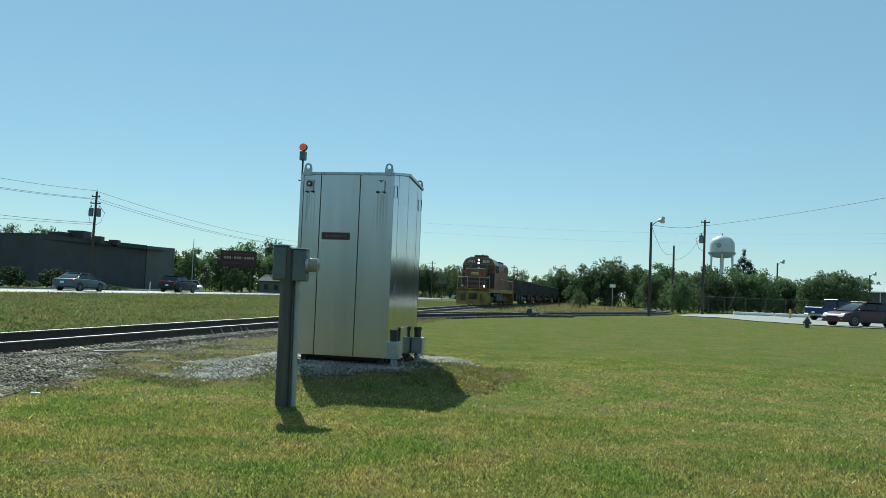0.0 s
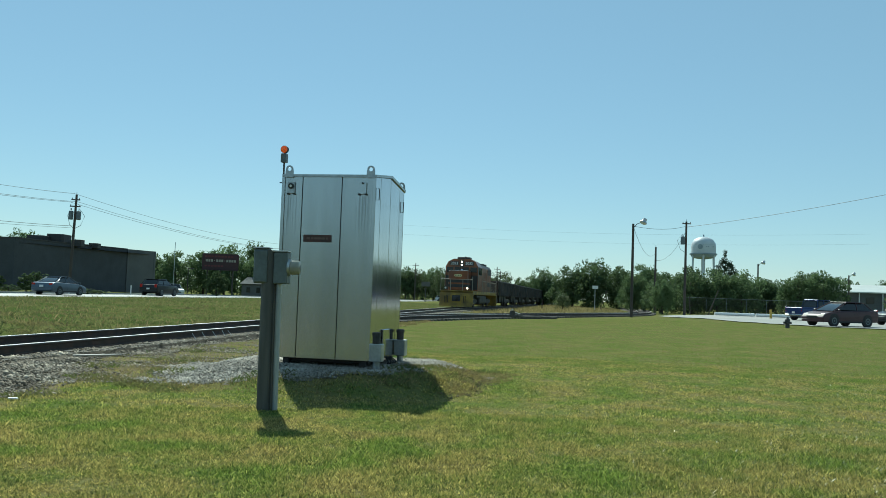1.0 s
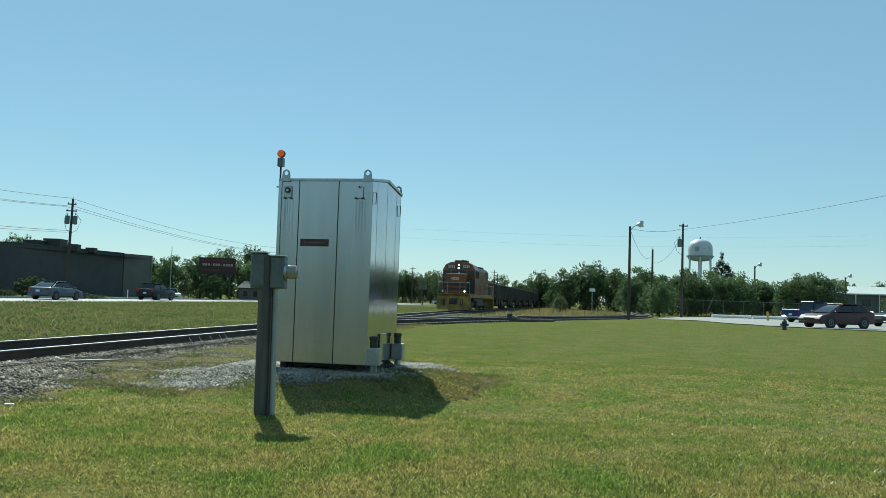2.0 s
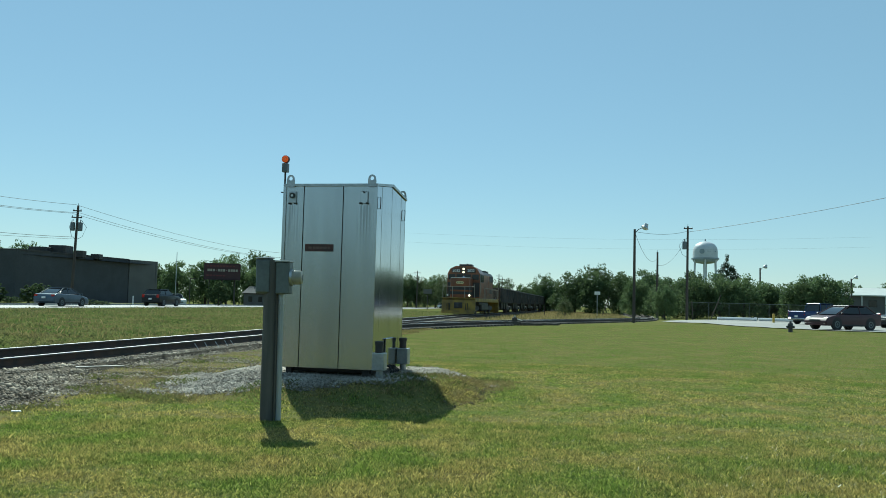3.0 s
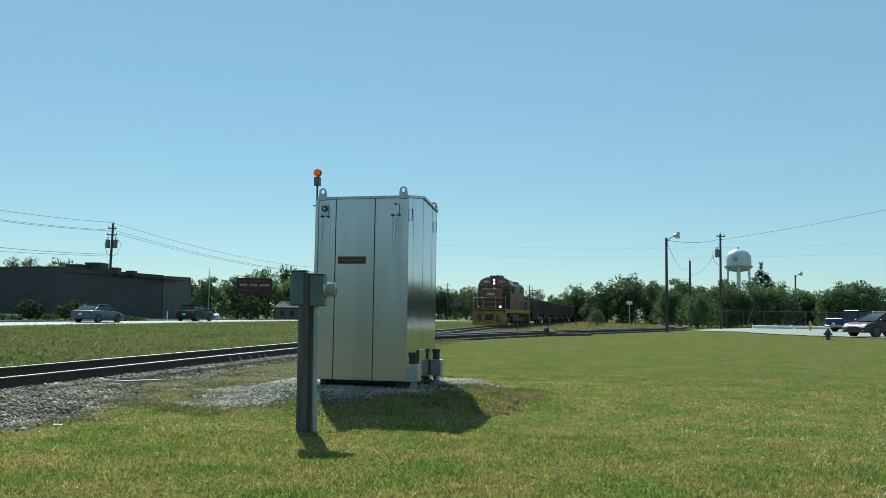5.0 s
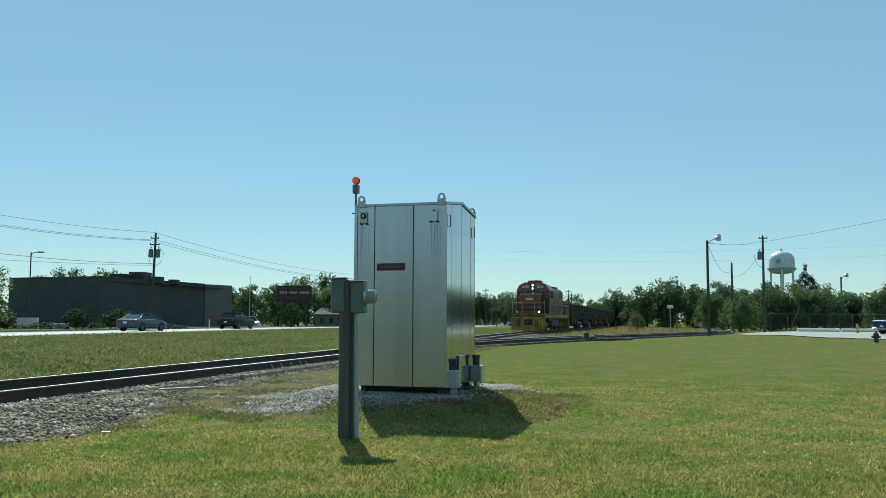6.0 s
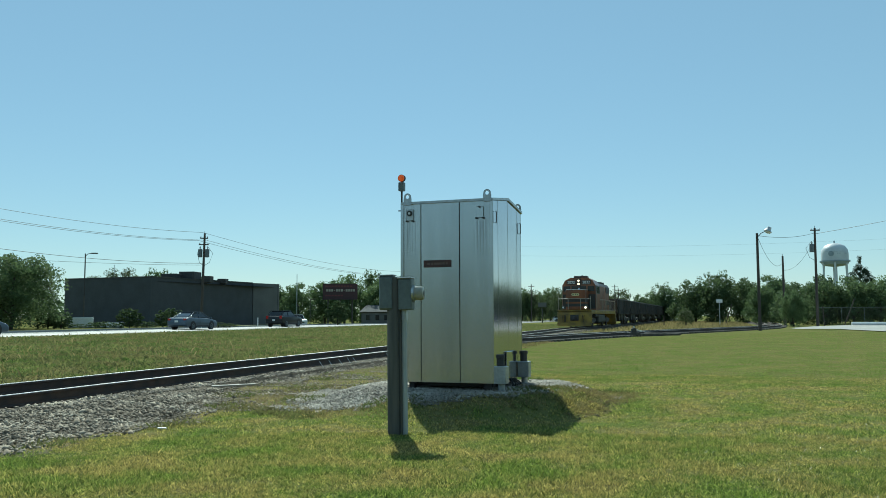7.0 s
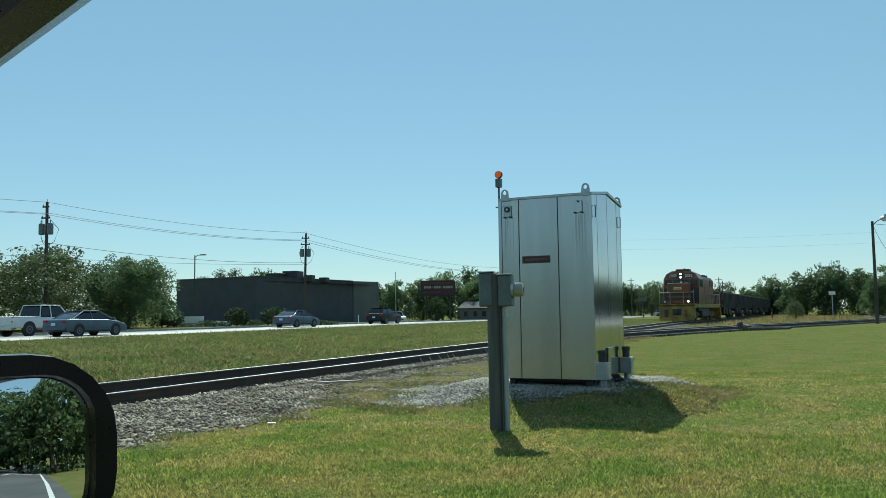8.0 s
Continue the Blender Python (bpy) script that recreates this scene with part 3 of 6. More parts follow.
part("cable", pipe([(-W + 0.02, -0.03, 0.2), (-W - 0.02, -0.05, 0.17), (-W + 0.005, -0.06, 0.02), (-W + 0.01, -0.05, -0.15)], 0.012), BLACK, cab)

# amber warning lamp on its thin mast at the back of the left wall
bx, by = -W - 0.085, 0.18
mast = part("beacon_mast", rod((bx, by, H - 0.55), (bx, by, H + 0.3), 0.014, seg=10), DARK_STEEL, cab)
part("bracket", box((bx + 0.05, by, H - 0.25), (0.11, 0.05, 0.03)), SEAM, mast)
part("bracket", box((bx - 0.01, by, H - 0.1), (0.09, 0.02, 0.015)), SEAM, mast)
part("lamp_housing", box((bx, by, H + 0.27), (0.088, 0.085, 0.135), 0.008), GREY_BOX, mast)
ring = part("lamp_ring", lathe([(0.05, -0.028), (0.056, -0.026), (0.056, 0.026), (0.05, 0.028)], 24, m=pose(bx, by, H + 0.4, 90)), DARK_STEEL, mast)
part("amber_lens", lathe([(0.027, -0.058), (0.045, -0.047), (0.052, -0.028), (0.052, 0.028), (0.045, 0.047), (0.027, 0.058)], 24, m=pose(bx, by, H + 0.4, 90)), AMBER, ring, "bright orange round lens")

# ---- meter post ----
post = thing("meter_post", "weathered timber post with grey electric meter boxes on the lawn", "electric meter post", pose(-1.66, 9.22, 0.0, 0, -0.6, -4))
bm = bmesh.new()
bmesh.ops.create_cone(bm, cap_ends=True, segments=20, radius1=0.094, radius2=0.086, depth=1.83)
bmesh.ops.translate(bm, vec=(-0.015, 0, 0.815), verts=bm.verts)
part("post", bm, POST_WOOD, post, "grey weathered timber", True)
boxl = part("breaker_box", box((-0.095, -0.02, 1.555), (0.165, 0.13, 0.38), 0.012), GREY_BOX, post)
part("lid", box((-0.095, -0.092, 1.55), (0.145, 0.016, 0.34), 0.006), GREY_BOX, boxl)
part("rain_hood", box((-0.095, -0.02, 1.752), (0.178, 0.15, 0.014), 0.004), GALV, boxl)
boxr = part("meter_socket", box((0.125, -0.03, 1.535), (0.15, 0.17, 0.345), 0.012), GREY_BOX, post)
part("rain_hood", box((0.12, -0.03, 1.716), (0.165, 0.19, 0.014), 0.004), GALV, boxr)
part("ring", rod((0.195, -0.03, 1.545), (0.225, -0.03, 1.545), 0.094, seg=24), GALV, boxr, "metal sealing ring")
meter = part("meter", lathe([(0.078, 0), (0.078, 0.075), (0.07, 0.098), (0.04, 0.104)], 24, m=pose(0.222, -0.03, 1.545, 0, 90, 0)), METER_COVER, boxr, "clear domed meter cover", True)
part("meter_face", rod((0.222, -0.03, 1.545), (0.33, -0.03, 1.545), 0.03, seg=20), GREY_BOX, boxr, "grey meter dial")
part("conduit", rod((0.094, -0.02, -0.1), (0.094, -0.02, 1.38), 0.03, seg=14), PALE_CONDUIT, post, "grey conduit", True)
part("fitting", rod((0.094, -0.02, 1.25), (0.094, -0.02, 1.38), 0.036, seg=14), GALV, post)
part("conduit", rod((0.052, -0.085, -0.1), (0.052, -0.085, 1.4), 0.009, seg=8), SEAM, post)


# ---- train ----
def along(line, y):
    """Place and heading (towards the camera) on the line at that y."""
    x = float(np.interp(y, line[:, 1], line[:, 0]))
    x2 = float(np.interp(y + 1, line[:, 1], line[:, 0]))
    return x, math.degrees(math.atan2(-1.0, -(x2 - x)))


def bogie(parent, x, r=0.5, half=1.3):
    """A two-axle truck with its wheels on the rails."""
    t = part("truck", box((x, 0, 0.62), (half * 2 + 0.9, 0.5, 0.28), 0.03), DARK_STEEL, parent, "dark cast steel truck")
    for s in (-1, 1):
        frame_b = prism([(x - half - 0.45, 0.55), (x - half - 0.3, 0.75), (x - 0.4, 0.85), (x + 0.4, 0.85), (x + half + 0.3, 0.75), (x + half + 0.45, 0.55), (x + 0.5, 0.38), (x - 0.5, 0.38)], s * 0.98 - 0.09, s * 0.98 + 0.09)
        part("side_frame", frame_b, DARK_STEEL, t)
        for k in (-half, half):
            part("wheel", rod((x + k, s * 0.69, r), (x + k, s * 0.82, r), r, seg=20), RAIL_SIDE, t)
    for k in (-half, half):
        part("axle", rod((x + k, -0.7, r), (x + k, 0.7, r), 0.09, seg=8), DARK_STEEL, t)
    return t


def locomotive(m):
    """A four-axle road switcher; x runs forward, the front coupler at 0, z from the rail head."""
    t = thing("locomotive", "orange and black diesel locomotive with a yellow pilot on the track", "locomotive", m)
    part("underframe", box((-9.0, 0, 1.36), (16.2, 2.9, 0.34), 0.03), LOCO_YELLOW, t, "yellow sill")
    part("fuel_tank", box((-8.8, 0, 0.78), (4.6, 2.5, 0.85), 0.18, seg=3), LOCO_BLACK, t)
    for s in (-1, 1):
        part("air_reservoir", rod((-6.2, s * 1.2, 1.05), (-3.9, s * 1.2, 1.05), 0.17, seg=12), DARK_STEEL, t)
    for x in (-4.3, -13.6):
        bogie(t, x)
    for x0, d in ((-0.65, 1), (-17.35, -1)):
        pilot = part("pilot", box((x0 - 0.1 * d, 0, 0.84), (0.26, 3.0, 1.02), 0.03), LOCO_YELLOW, t, "yellow end plate with dark grime")
        part("plough", prism([(-1.45, 0.12), (1.45, 0.12), (1.5, 0.42), (-1.5, 0.42)], x0 + 0.02 * d, x0 + 0.22 * d, "x"), LOCO_YELLOW, pilot)
        part("coupler", box((x0 + 0.3 * d, 0, 0.85), (0.75, 0.26, 0.32), 0.05), DARK_STEEL, pilot)
        part("coupler_pocket", box((x0 + 0.06 * d, 0, 0.85), (0.12, 0.72, 0.52), 0.02), LOCO_BLACK, pilot)
        for y in (-1.0, -0.88, -0.76, 0.7, 0.85):
            part("air_hose", pipe([(x0 + 0.06 * d, y, 1.05), (x0 + 0.2 * d, y, 0.95), (x0 + 0.22 * d, y * 0.97, 0.45)], 0.03), BLACK, pilot)
        for y in (-1.32, 1.32):
            for k in range(3):
                part("step", box((x0 - 0.35 * d, y, 0.42 + 0.36 * k), (0.5, 0.36, 0.04)), LOCO_YELLOW, pilot)
        part("platform", box((x0 - 0.45 * d, 0, 1.5), (1.1, 3.0, 0.08), 0.01), LOCO_YELLOW, t)
        # end handrails
        for y in (-1.42, -0.55, 0.55, 1.42):
            part("stanchion", rod((x0 - 0.02 * d, y, 1.5), (x0 - 0.02 * d, y, 2.55 if abs(y) < 1 else 2.75), 0.025, seg=6), RAILING, t)
        for a, c in ((-1.42, -0.55), (0.55, 1.42), (-0.55, 0.55)):
            part("handrail", rod((x0 - 0.02 * d, a, 2.52), (x0 - 0.02 * d, c, 2.52), 0.022, seg=6), RAILING, t)
        for y in (-0.98, 0.98):
            lamp = part("ditch_light", rod((x0 - 0.12 * d, y, 1.74), (x0 + 0.08 * d, y, 1.74), 0.15, seg=16), LOCO_BLACK, t)
            if d > 0:
                part("lamp_glass", rod((x0 + 0.07, y, 1.74), (x0 + 0.095, y, 1.74), 0.085, seg=16), HEADLAMP if y > 0 else LENS, lamp, "lit ditch light" if y > 0 else "")
    # short nose with its stripes and emblem
    nose = part("nose", box((-2.2, 0, 2.42), (1.9, 1.75, 1.8), 0.09, seg=2), LOCO_ORANGE, t, "orange short nose with black stripes")
    for z, h in ((2.36, 0.24), (1.96, 0.26)):
        part("stripe", box((-2.2, 0, z), (1.91, 1.76, h)), LOCO_BLACK, nose)
    part("nose_cap", box((-2.2, 0, 3.325), (1.8, 1.65, 0.03), 0.01), WHITE_PAINT, nose)
    emblem = prism([(-0.36, 2.88), (-0.28, 2.98), (0.28, 2.98), (0.36, 2.88), (0.28, 2.78), (-0.28, 2.78)], -1.249, -1.24, "x")
    part("emblem", emblem, CREAM, nose, "cream emblem")
    for y in (-0.2, 0.02, 0.2):
        part("emblem_mark", box((-1.236, y, 2.88), (0.01, 0.1, 0.1)), LOCO_BLACK, nose)
    part("bell", lathe([(0.13, 0), (0.1, 0.1), (0.05, 0.16)], 12, m=Matrix.Translation((-2.6, 0.1, 3.34))), CHROME, nose)
    # cab with a canted roof
    outline = [(-1.5, 1.54), (-1.5, 3.75), (-1.25, 4.2), (-0.75, 4.45), (0.75, 4.45), (1.25, 4.2), (1.5, 3.75), (1.5, 1.54)]
    c = part("cab", prism(outline, -5.7, -3.15, "x"), LOCO_ORANGE, t, "orange cab")
    part("black_band", prism([(-1.505, 3.0), (-1.505, 3.72), (1.505, 3.72), (1.505, 3.0)], -5.68, -3.155, "x"), LOCO_BLACK, c)
    part("black_front", box((-3.145, 0, 2.3), (0.02, 2.96, 1.3)), LOCO_BLACK, c)
    for y, w in ((-1.1, 0.6), (1.1, 0.6), (-0.36, 0.6), (0.36, 0.6)):
        part("windscreen", box((-3.135, y, 3.45), (0.03, w, 0.46), 0.01), GLASS_DARK, c)
    for s in (-1, 1):
        for x in (-5.1, -4.2):
            part("side_window", box((x, s * 1.505, 3.35), (0.7, 0.03, 0.6), 0.01), GLASS_DARK, c)
        part("grab_rail", rod((-3.3, s * 1.56, 1.8), (-3.3, s * 1.56, 3.2), 0.022, seg=6), RAILING, c)
    lamp_box = part("headlight_box", box((-3.1, 0, 4.03), (0.16, 0.34, 0.62), 0.02), LOCO_BLACK, c)
    for z in (3.88, 4.17):
        part("headlight", rod((-3.03, 0, z), (-3.0, 0, z), 0.085, seg=16), HEADLAMP, lamp_box, "lit headlight")
    for s in (-1, 1):
        board = part("number_board", box((-3.12, s * 0.68, 4.02), (0.1, 0.82, 0.34), 0.02), LOCO_BLACK, c)
        txt = bpy.data.curves.new("number", "FONT")
        txt.body, txt.size, txt.align_x, txt.align_y, txt.extrude = "2032", 0.34, "CENTER", "CENTER", 0.004
        txt.materials.append(WHITE_PAINT)
        o = new("number", txt)
        o.parent = board
        o.matrix_basis = Matrix.Translation((-3.062, s * 0.68, 4.02)) @ Matrix(((0, 0, 1, 0), (1, 0, 0, 0), (0, 1, 0, 0), (0, 0, 0, 1)))
    part("air_conditioner", box((-4.6, 0, 4.55), (1.1, 1.2, 0.22), 0.05), LOCO_BLACK, c)
    part("horn", pipe([(-3.6, 0.3, 4.45), (-3.6, 0.3, 4.6), (-3.2, 0.3, 4.62)], 0.06), DARK_STEEL, c)
    # long hood, roof gear, walkways
    hood = part("hood", prism([(-0.92, 1.54), (-0.92, 3.9), (-0.7, 4.18), (0.7, 4.18), (0.92, 3.9), (0.92, 1.54)], -16.6, -5.7, "x"), LOCO_ORANGE, t, "orange long hood, black roof")
    part("hood_roof", prism([(-0.9, 3.94), (-0.7, 4.2), (0.7, 4.2), (0.9, 3.94), (0.86, 3.94), (-0.86, 3.94)], -16.62, -5.72, "x"), LOCO_BLACK, hood)
    for s in (-1, 1):
        part("radiator_grille", box((-15.2, s * 0.93, 3.6), (2.6, 0.05, 0.62), 0.01), LOCO_BLACK, hood)
        part("black_stripe", box((-11.2, s * 0.925, 2.3), (10.7, 0.02, 0.4)), LOCO_BLACK, hood)
        for k in range(9):
            part("hood_door", box((-6.6 - 0.85 * k, s * 0.93, 2.75), (0.76, 0.03, 1.5), 0.008), LOCO_ORANGE, hood)
        for k in range(12):
            part("stanchion", rod((-5.9 - 0.98 * k, s * 1.42, 1.52), (-5.9 - 0.98 * k, s * 1.42, 2.55), 0.022, seg=6), RAILING, t)
        part("handrail", rod((-5.8, s * 1.42, 2.53), (-16.8, s * 1.42, 2.53), 0.022, seg=6), RAILING, t)
    for x, w in ((-8.0, 0.9), (-11.0, 0.5)):
        part("exhaust_stack", box((x, 0, 4.3), (w, 0.5, 0.3), 0.03), LOCO_BLACK, hood)
    for x in (-13.4, -15.0):
        part("roof_fan", rod((x, 0, 4.18), (x, 0, 4.42), 0.62, seg=20), LOCO_BLACK, hood)
    return t


LOCO_Y = 73.5
lx, lh = along(MAIN, LOCO_Y + 7)
fx_, _ = along(MAIN, LOCO_Y)
locomotive(Matrix.Translation((fx_, LOCO_Y, 0.28)) @ pose(0, 0, 0, 0, 0, lh))


def hopper(m):
    """An open coal hopper: ribbed sides, sloping ends; the middle at 0, x along the track."""
    t = thing("hopper_car", "grimy dark grey open hopper car in the train", "railway car", m, "hopper cars of the train")
    shell = [(-6.1, 2.75), (6.1, 2.75), (6.1, 2.0), (5.0, 1.2), (-5.0, 1.2), (-6.1, 2.0)]
    for s in (-1, 1):
        part("side_wall", prism(shell, s * 1.42 - 0.04, s * 1.42 + 0.04), HOPPER, t)
        for k in range(11):
            part("rib", box((-5.6 + 1.12 * k, s * 1.5, 1.98), (0.14, 0.1, 1.5), 0.015), HOPPER, t)
        part("top_rail", box((0, s * 1.46, 2.78), (12.3, 0.16, 0.12), 0.015), HOPPER, t)
    for s in (-1, 1):
        part("end_wall", box((s * 6.06, 0, 2.3), (0.08, 2.8, 1.0), 0.01), HOPPER, t)
        part("top_rail", box((s * 6.08, 0, 2.78), (0.16, 2.9, 0.12), 0.015), HOPPER, t)
        for y in (-1.2, -0.4, 0.4, 1.2):
            part("end_post", box((s * 6.14, y, 2.05), (0.1, 0.1, 1.5), 0.01), HOPPER, t)
        part("ladder", box((s * 6.2, 1.15, 1.85), (0.03, 0.42, 1.6), 0.0), RAIL_SIDE, t)
        part("coupler", box((s * 6.7, 0, 0.86), (0.9, 0.25, 0.28), 0.03), DARK_STEEL, t)
    part("floor", box((0, 0, 1.3), (10.6, 2.8, 0.1)), HOPPER, t)
    part("centre_sill", box((0, 0, 0.98), (12.6, 0.5, 0.4), 0.02), DARK_STEEL, t)
    for x in (-2.4, 0.0, 2.4):
        bin_b = prism([(x - 1.1, 1.25), (x + 1.1, 1.25), (x + 0.4, 0.5), (x - 0.4, 0.5)], -1.2, 1.2)
        part("discharge_bin", bin_b, HOPPER, t)
    for x in (-4.9, 4.9):
        bogie(t, x, 0.45, 0.9)
    return t


y = LOCO_Y + 18.0 + 6.6
first = None
for k in range(7):
    hx_, hh = along(MAIN, y)
    m = Matrix.Translation((hx_, y, 0.28)) @ pose(0, 0, 0, 0, 0, hh)
    first = hopper(m) if first is None else first
    if k:
        copy_thing(first, m)
    y += 13.3 * 0.978

bc = thing("boxcar", "rust-brown boxcar standing beside the far end of the train", "railway car", Matrix.Translation((27.2, 200, 0.25)) @ pose(0, 0, 0, 0, 0, -102))
part("body", box((0, 0, 2.75), (11, 2.9, 3.1), 0.06), BOXCAR, bc)
part("roof", prism([(-1.5, 4.28), (-1.45, 4.34), (0, 4.55), (1.45, 4.34), (1.5, 4.28)], -5.55, 5.55, "x"), BOXCAR, bc)
part("underframe", box((0, 0, 1.05), (11, 1.2, 0.4), 0.02), DARK_STEEL, bc)
for s in (-1, 1):
    part("door", box((0, s * 1.48, 2.7), (2.6, 0.08, 2.8), 0.01), BOXCAR, bc)
    for k in range(6):
        part("end_rib", box((s * 5.53, 0, 1.6 + 0.45 * k), (0.1, 2.7, 0.12), 0.02), BOXCAR, bc)
for x in (-4.0, 4.0):
    bogie(bc, x, 0.45, 0.9)


# ---- buildings ----
shop = thing("flat_roofed_building", "long dark brick flat-roofed commercial building across the highway", "building")
KINK, LEFT, RIGHT = Vector((-48.6, 99.8, 0)), Vector((-62.6, 104.1, 0)), Vector((-40.6, 126.3, 0))
SPLIT = Vector((-43.4, 121.0, 0)) + Vector((0.45, 0.1, 0))
BACK = Vector((-75, 128, 0))
TOP = 6.3


def wall(a, c, z0, z1, thick, material, parent, name="wall"):
    d = (c - a).normalized()
    n = Vector((d.y, -d.x, 0)) * thick
    bm = bmesh.new()
    v = [bm.verts.new(p + Vector((0, 0, z))) for z in (z0, z1) for p in (a, c, c - n, a - n)]
    for f in ((0, 1, 5, 4), (1, 2, 6, 5), (2, 3, 7, 6), (3, 0, 4, 7), (4, 5, 6, 7), (3, 2, 1, 0)):
        bm.faces.new([v[i] for i in f])
    return part(name, bm, material, parent)


DOWN = -0.6
w = wall(LEFT, KINK, DOWN, TOP, 0.4, BRICK, shop)
w2 = wall(KINK, SPLIT, DOWN, TOP, 0.4, BRICK, shop)
w3 = wall(SPLIT + Vector((0.12, -0.02, 0)), RIGHT + Vector((0.12, -0.02, 0)), DOWN, TOP + 0.08, 0.4, PALE_WALL, shop)
w3["label"] = "lighter grey rendered wall"
wall(RIGHT, BACK, DOWN, TOP, 0.4, BRICK, shop)
wall(BACK, LEFT, DOWN, TOP, 0.4, BRICK, shop)
bm = bmesh.new()
bm.faces.new([bm.verts.new(p + Vector((0, 0, TOP - 0.45))) for p in (LEFT, KINK, RIGHT, BACK)])
part("roof", bmesh.ops.solidify(bm, geom=bm.faces[:], thickness=0.2) and bm, PALE_WALL, shop, "flat gravel roof")
for a, c in ((LEFT, KINK), (KINK, SPLIT)):
    d = (c - a).normalized()
    n = Vector((d.y, -d.x, 0)) * 0.06
    wall(a + n, c + n, TOP + 0.004, TOP + 0.16, 0.5, DARK_STEEL, shop, "coping")
for x, y, sx, sy, h in ((-49.6, 108, 2.2, 2.0, 1.15), (-47.9, 110, 2.2, 2.4, 1.5), (-45.4, 110, 1.2, 1.2, 0.9), (-44.8, 114, 1.2, 1.2, 0.7)):
    part("rooftop_unit", box((x, y, TOP - 0.3 + h / 2), (sx, sy, h), 0.04), DARK_STEEL, shop, "grey rooftop air handler")
part("roof_antenna", rod((-60, 112, TOP - 0.5), (-60, 112, TOP + 2.4), 0.03, seg=6), GALV, shop)

low = thing("low_building", "long low building with a pale metal roof", "building", pose(86, 152, 0, 0, 0, -8))
part("wall", box((0, 0, 2.0), (26, 10, 5.0), 0.02), PALE_WALL, low)
part("roof", prism([(-5.6, 4.4), (-5.6, 4.6), (0, 6.0), (5.6, 4.6), (5.6, 4.4)], -13.6, 13.6, "x"), ROOF_METAL, low)
for x in (-10, -6, -2, 2, 6):
    part("window", box((x, -5.02, 3.1), (1.4, 0.1, 1.2), 0.02), GLASS_DARK, low)
for x in (-12.5, -8, -4, 0, 4, 8):
    part("veranda_post", rod((x, -5.45, 0), (x, -5.45, 4.5), 0.08, seg=6), WHITE_PAINT, low)

house = thing("small_house", "small pale house among trees beyond the highway", "house", pose(-31.5, 165, -0.5, 0, 0, -20))
part("wall", box((0, 0, 1.3), (7, 5, 3.0), 0.02), PALE_WALL, house)
part("roof", prism([(-2.8, 2.75), (0, 4.1), (2.8, 2.75), (2.7, 2.6), (-2.7, 2.6)], -3.8, 3.8, "x"), BRICK, house)
for x in (-2, 0.2, 2.2):
    part("window", box((x, -2.52, 1.6), (0.8, 0.08, 1.0), 0.02), GLASS_DARK, house)

bill = thing("billboard", "dark red roadside billboard with pale lettering on steel legs", "billboard", pose(-36.6, 150, 0, 0, 0, 12))
panel = part("panel", box((0, 0, 5.9), (6.3, 0.3, 2.9), 0.03), SIGN_RED, bill)
for k, w in enumerate((0.5, 0.4, 0.42, 0.18, 0.42, 0.42, 0.42, 0.18, 0.42, 0.42, 0.42, 0.4)):
    part("lettering", box((-2.35 + 0.44 * k, -0.16, 6.1), (w * 0.8, 0.02, 0.42 if w > 0.2 else 0.12)), RAILING, panel, "pale lettering")
for z, n, h in ((6.85, 9, 0.28), (5.15, 6, 0.26)):
    for k in range(n):
        part("lettering", box((-2.5 + 0.56 * k, -0.16, z), (0.42, 0.02, h)), SIGN_RED2, panel, "red lettering")
for x in (-2.2, 0, 2.2):
    part("leg", rod((x, 0.25, -1.0), (x, 0.25, 5.5), 0.14, seg=8), DARK_STEEL, bill)
part("catwalk", box((0, -0.4, 4.4), (6.3, 0.6, 0.06)), DARK_STEEL, bill)

# water tower
tw = thing("water_tower", "white elevated water tank on steel legs beyond the trees", "water tower", pose(140, 420, 0))
tank = part("tank", lathe([(0.6, 35.7), (2.5, 35.3), (4.6, 34.2), (5.8, 32.4), (6.1, 30.5), (6.1, 26.6)], 36), TANK, tw, "white tank", True)
part("tank_bottom", lathe([(6.12, 26.6), (6.12, 26.1), (5.6, 25.2), (3.6, 24.6), (1.3, 24.3)], 36), TANK_DARK, tw, "blue-grey tank underside", True)
part("balcony", lathe([(6.1, 26.5), (6.75, 26.5), (6.75, 27.2), (6.65, 27.2), (6.65, 26.65), (6.1, 26.65)], 36), TANK_DARK, tw)
part("riser", rod((0, 0, -2), (0, 0, 24.5), 0.95, 0.95, 16), TANK, tw)
part("finial", rod((0, 0, 35.6), (0, 0, 36.8), 0.35, seg=8), TANK_DARK, tw)
for k in range(6):
    a = math.tau * (k + 0.2) / 6
    part("leg", rod((5.7 * math.cos(a), 5.7 * math.sin(a), 26.3), (6.6 * math.cos(a), 6.6 * math.sin(a), -2), 0.5, seg=10), TANK, tw)
part("emblem", rod((-3.3, -5.12, 30.3), (-3.4, -5.3, 30.3), 1.25, seg=20), TANK_DARK, tank, "round blue emblem")
for k in range(5):
    part("lettering", box((-0.6 + 1.0 * k, -6.06 + 0.28 * max(0, k - 1), 30.4), (0.5, 0.1, 0.35), m=None), TANK_DARK, tank)


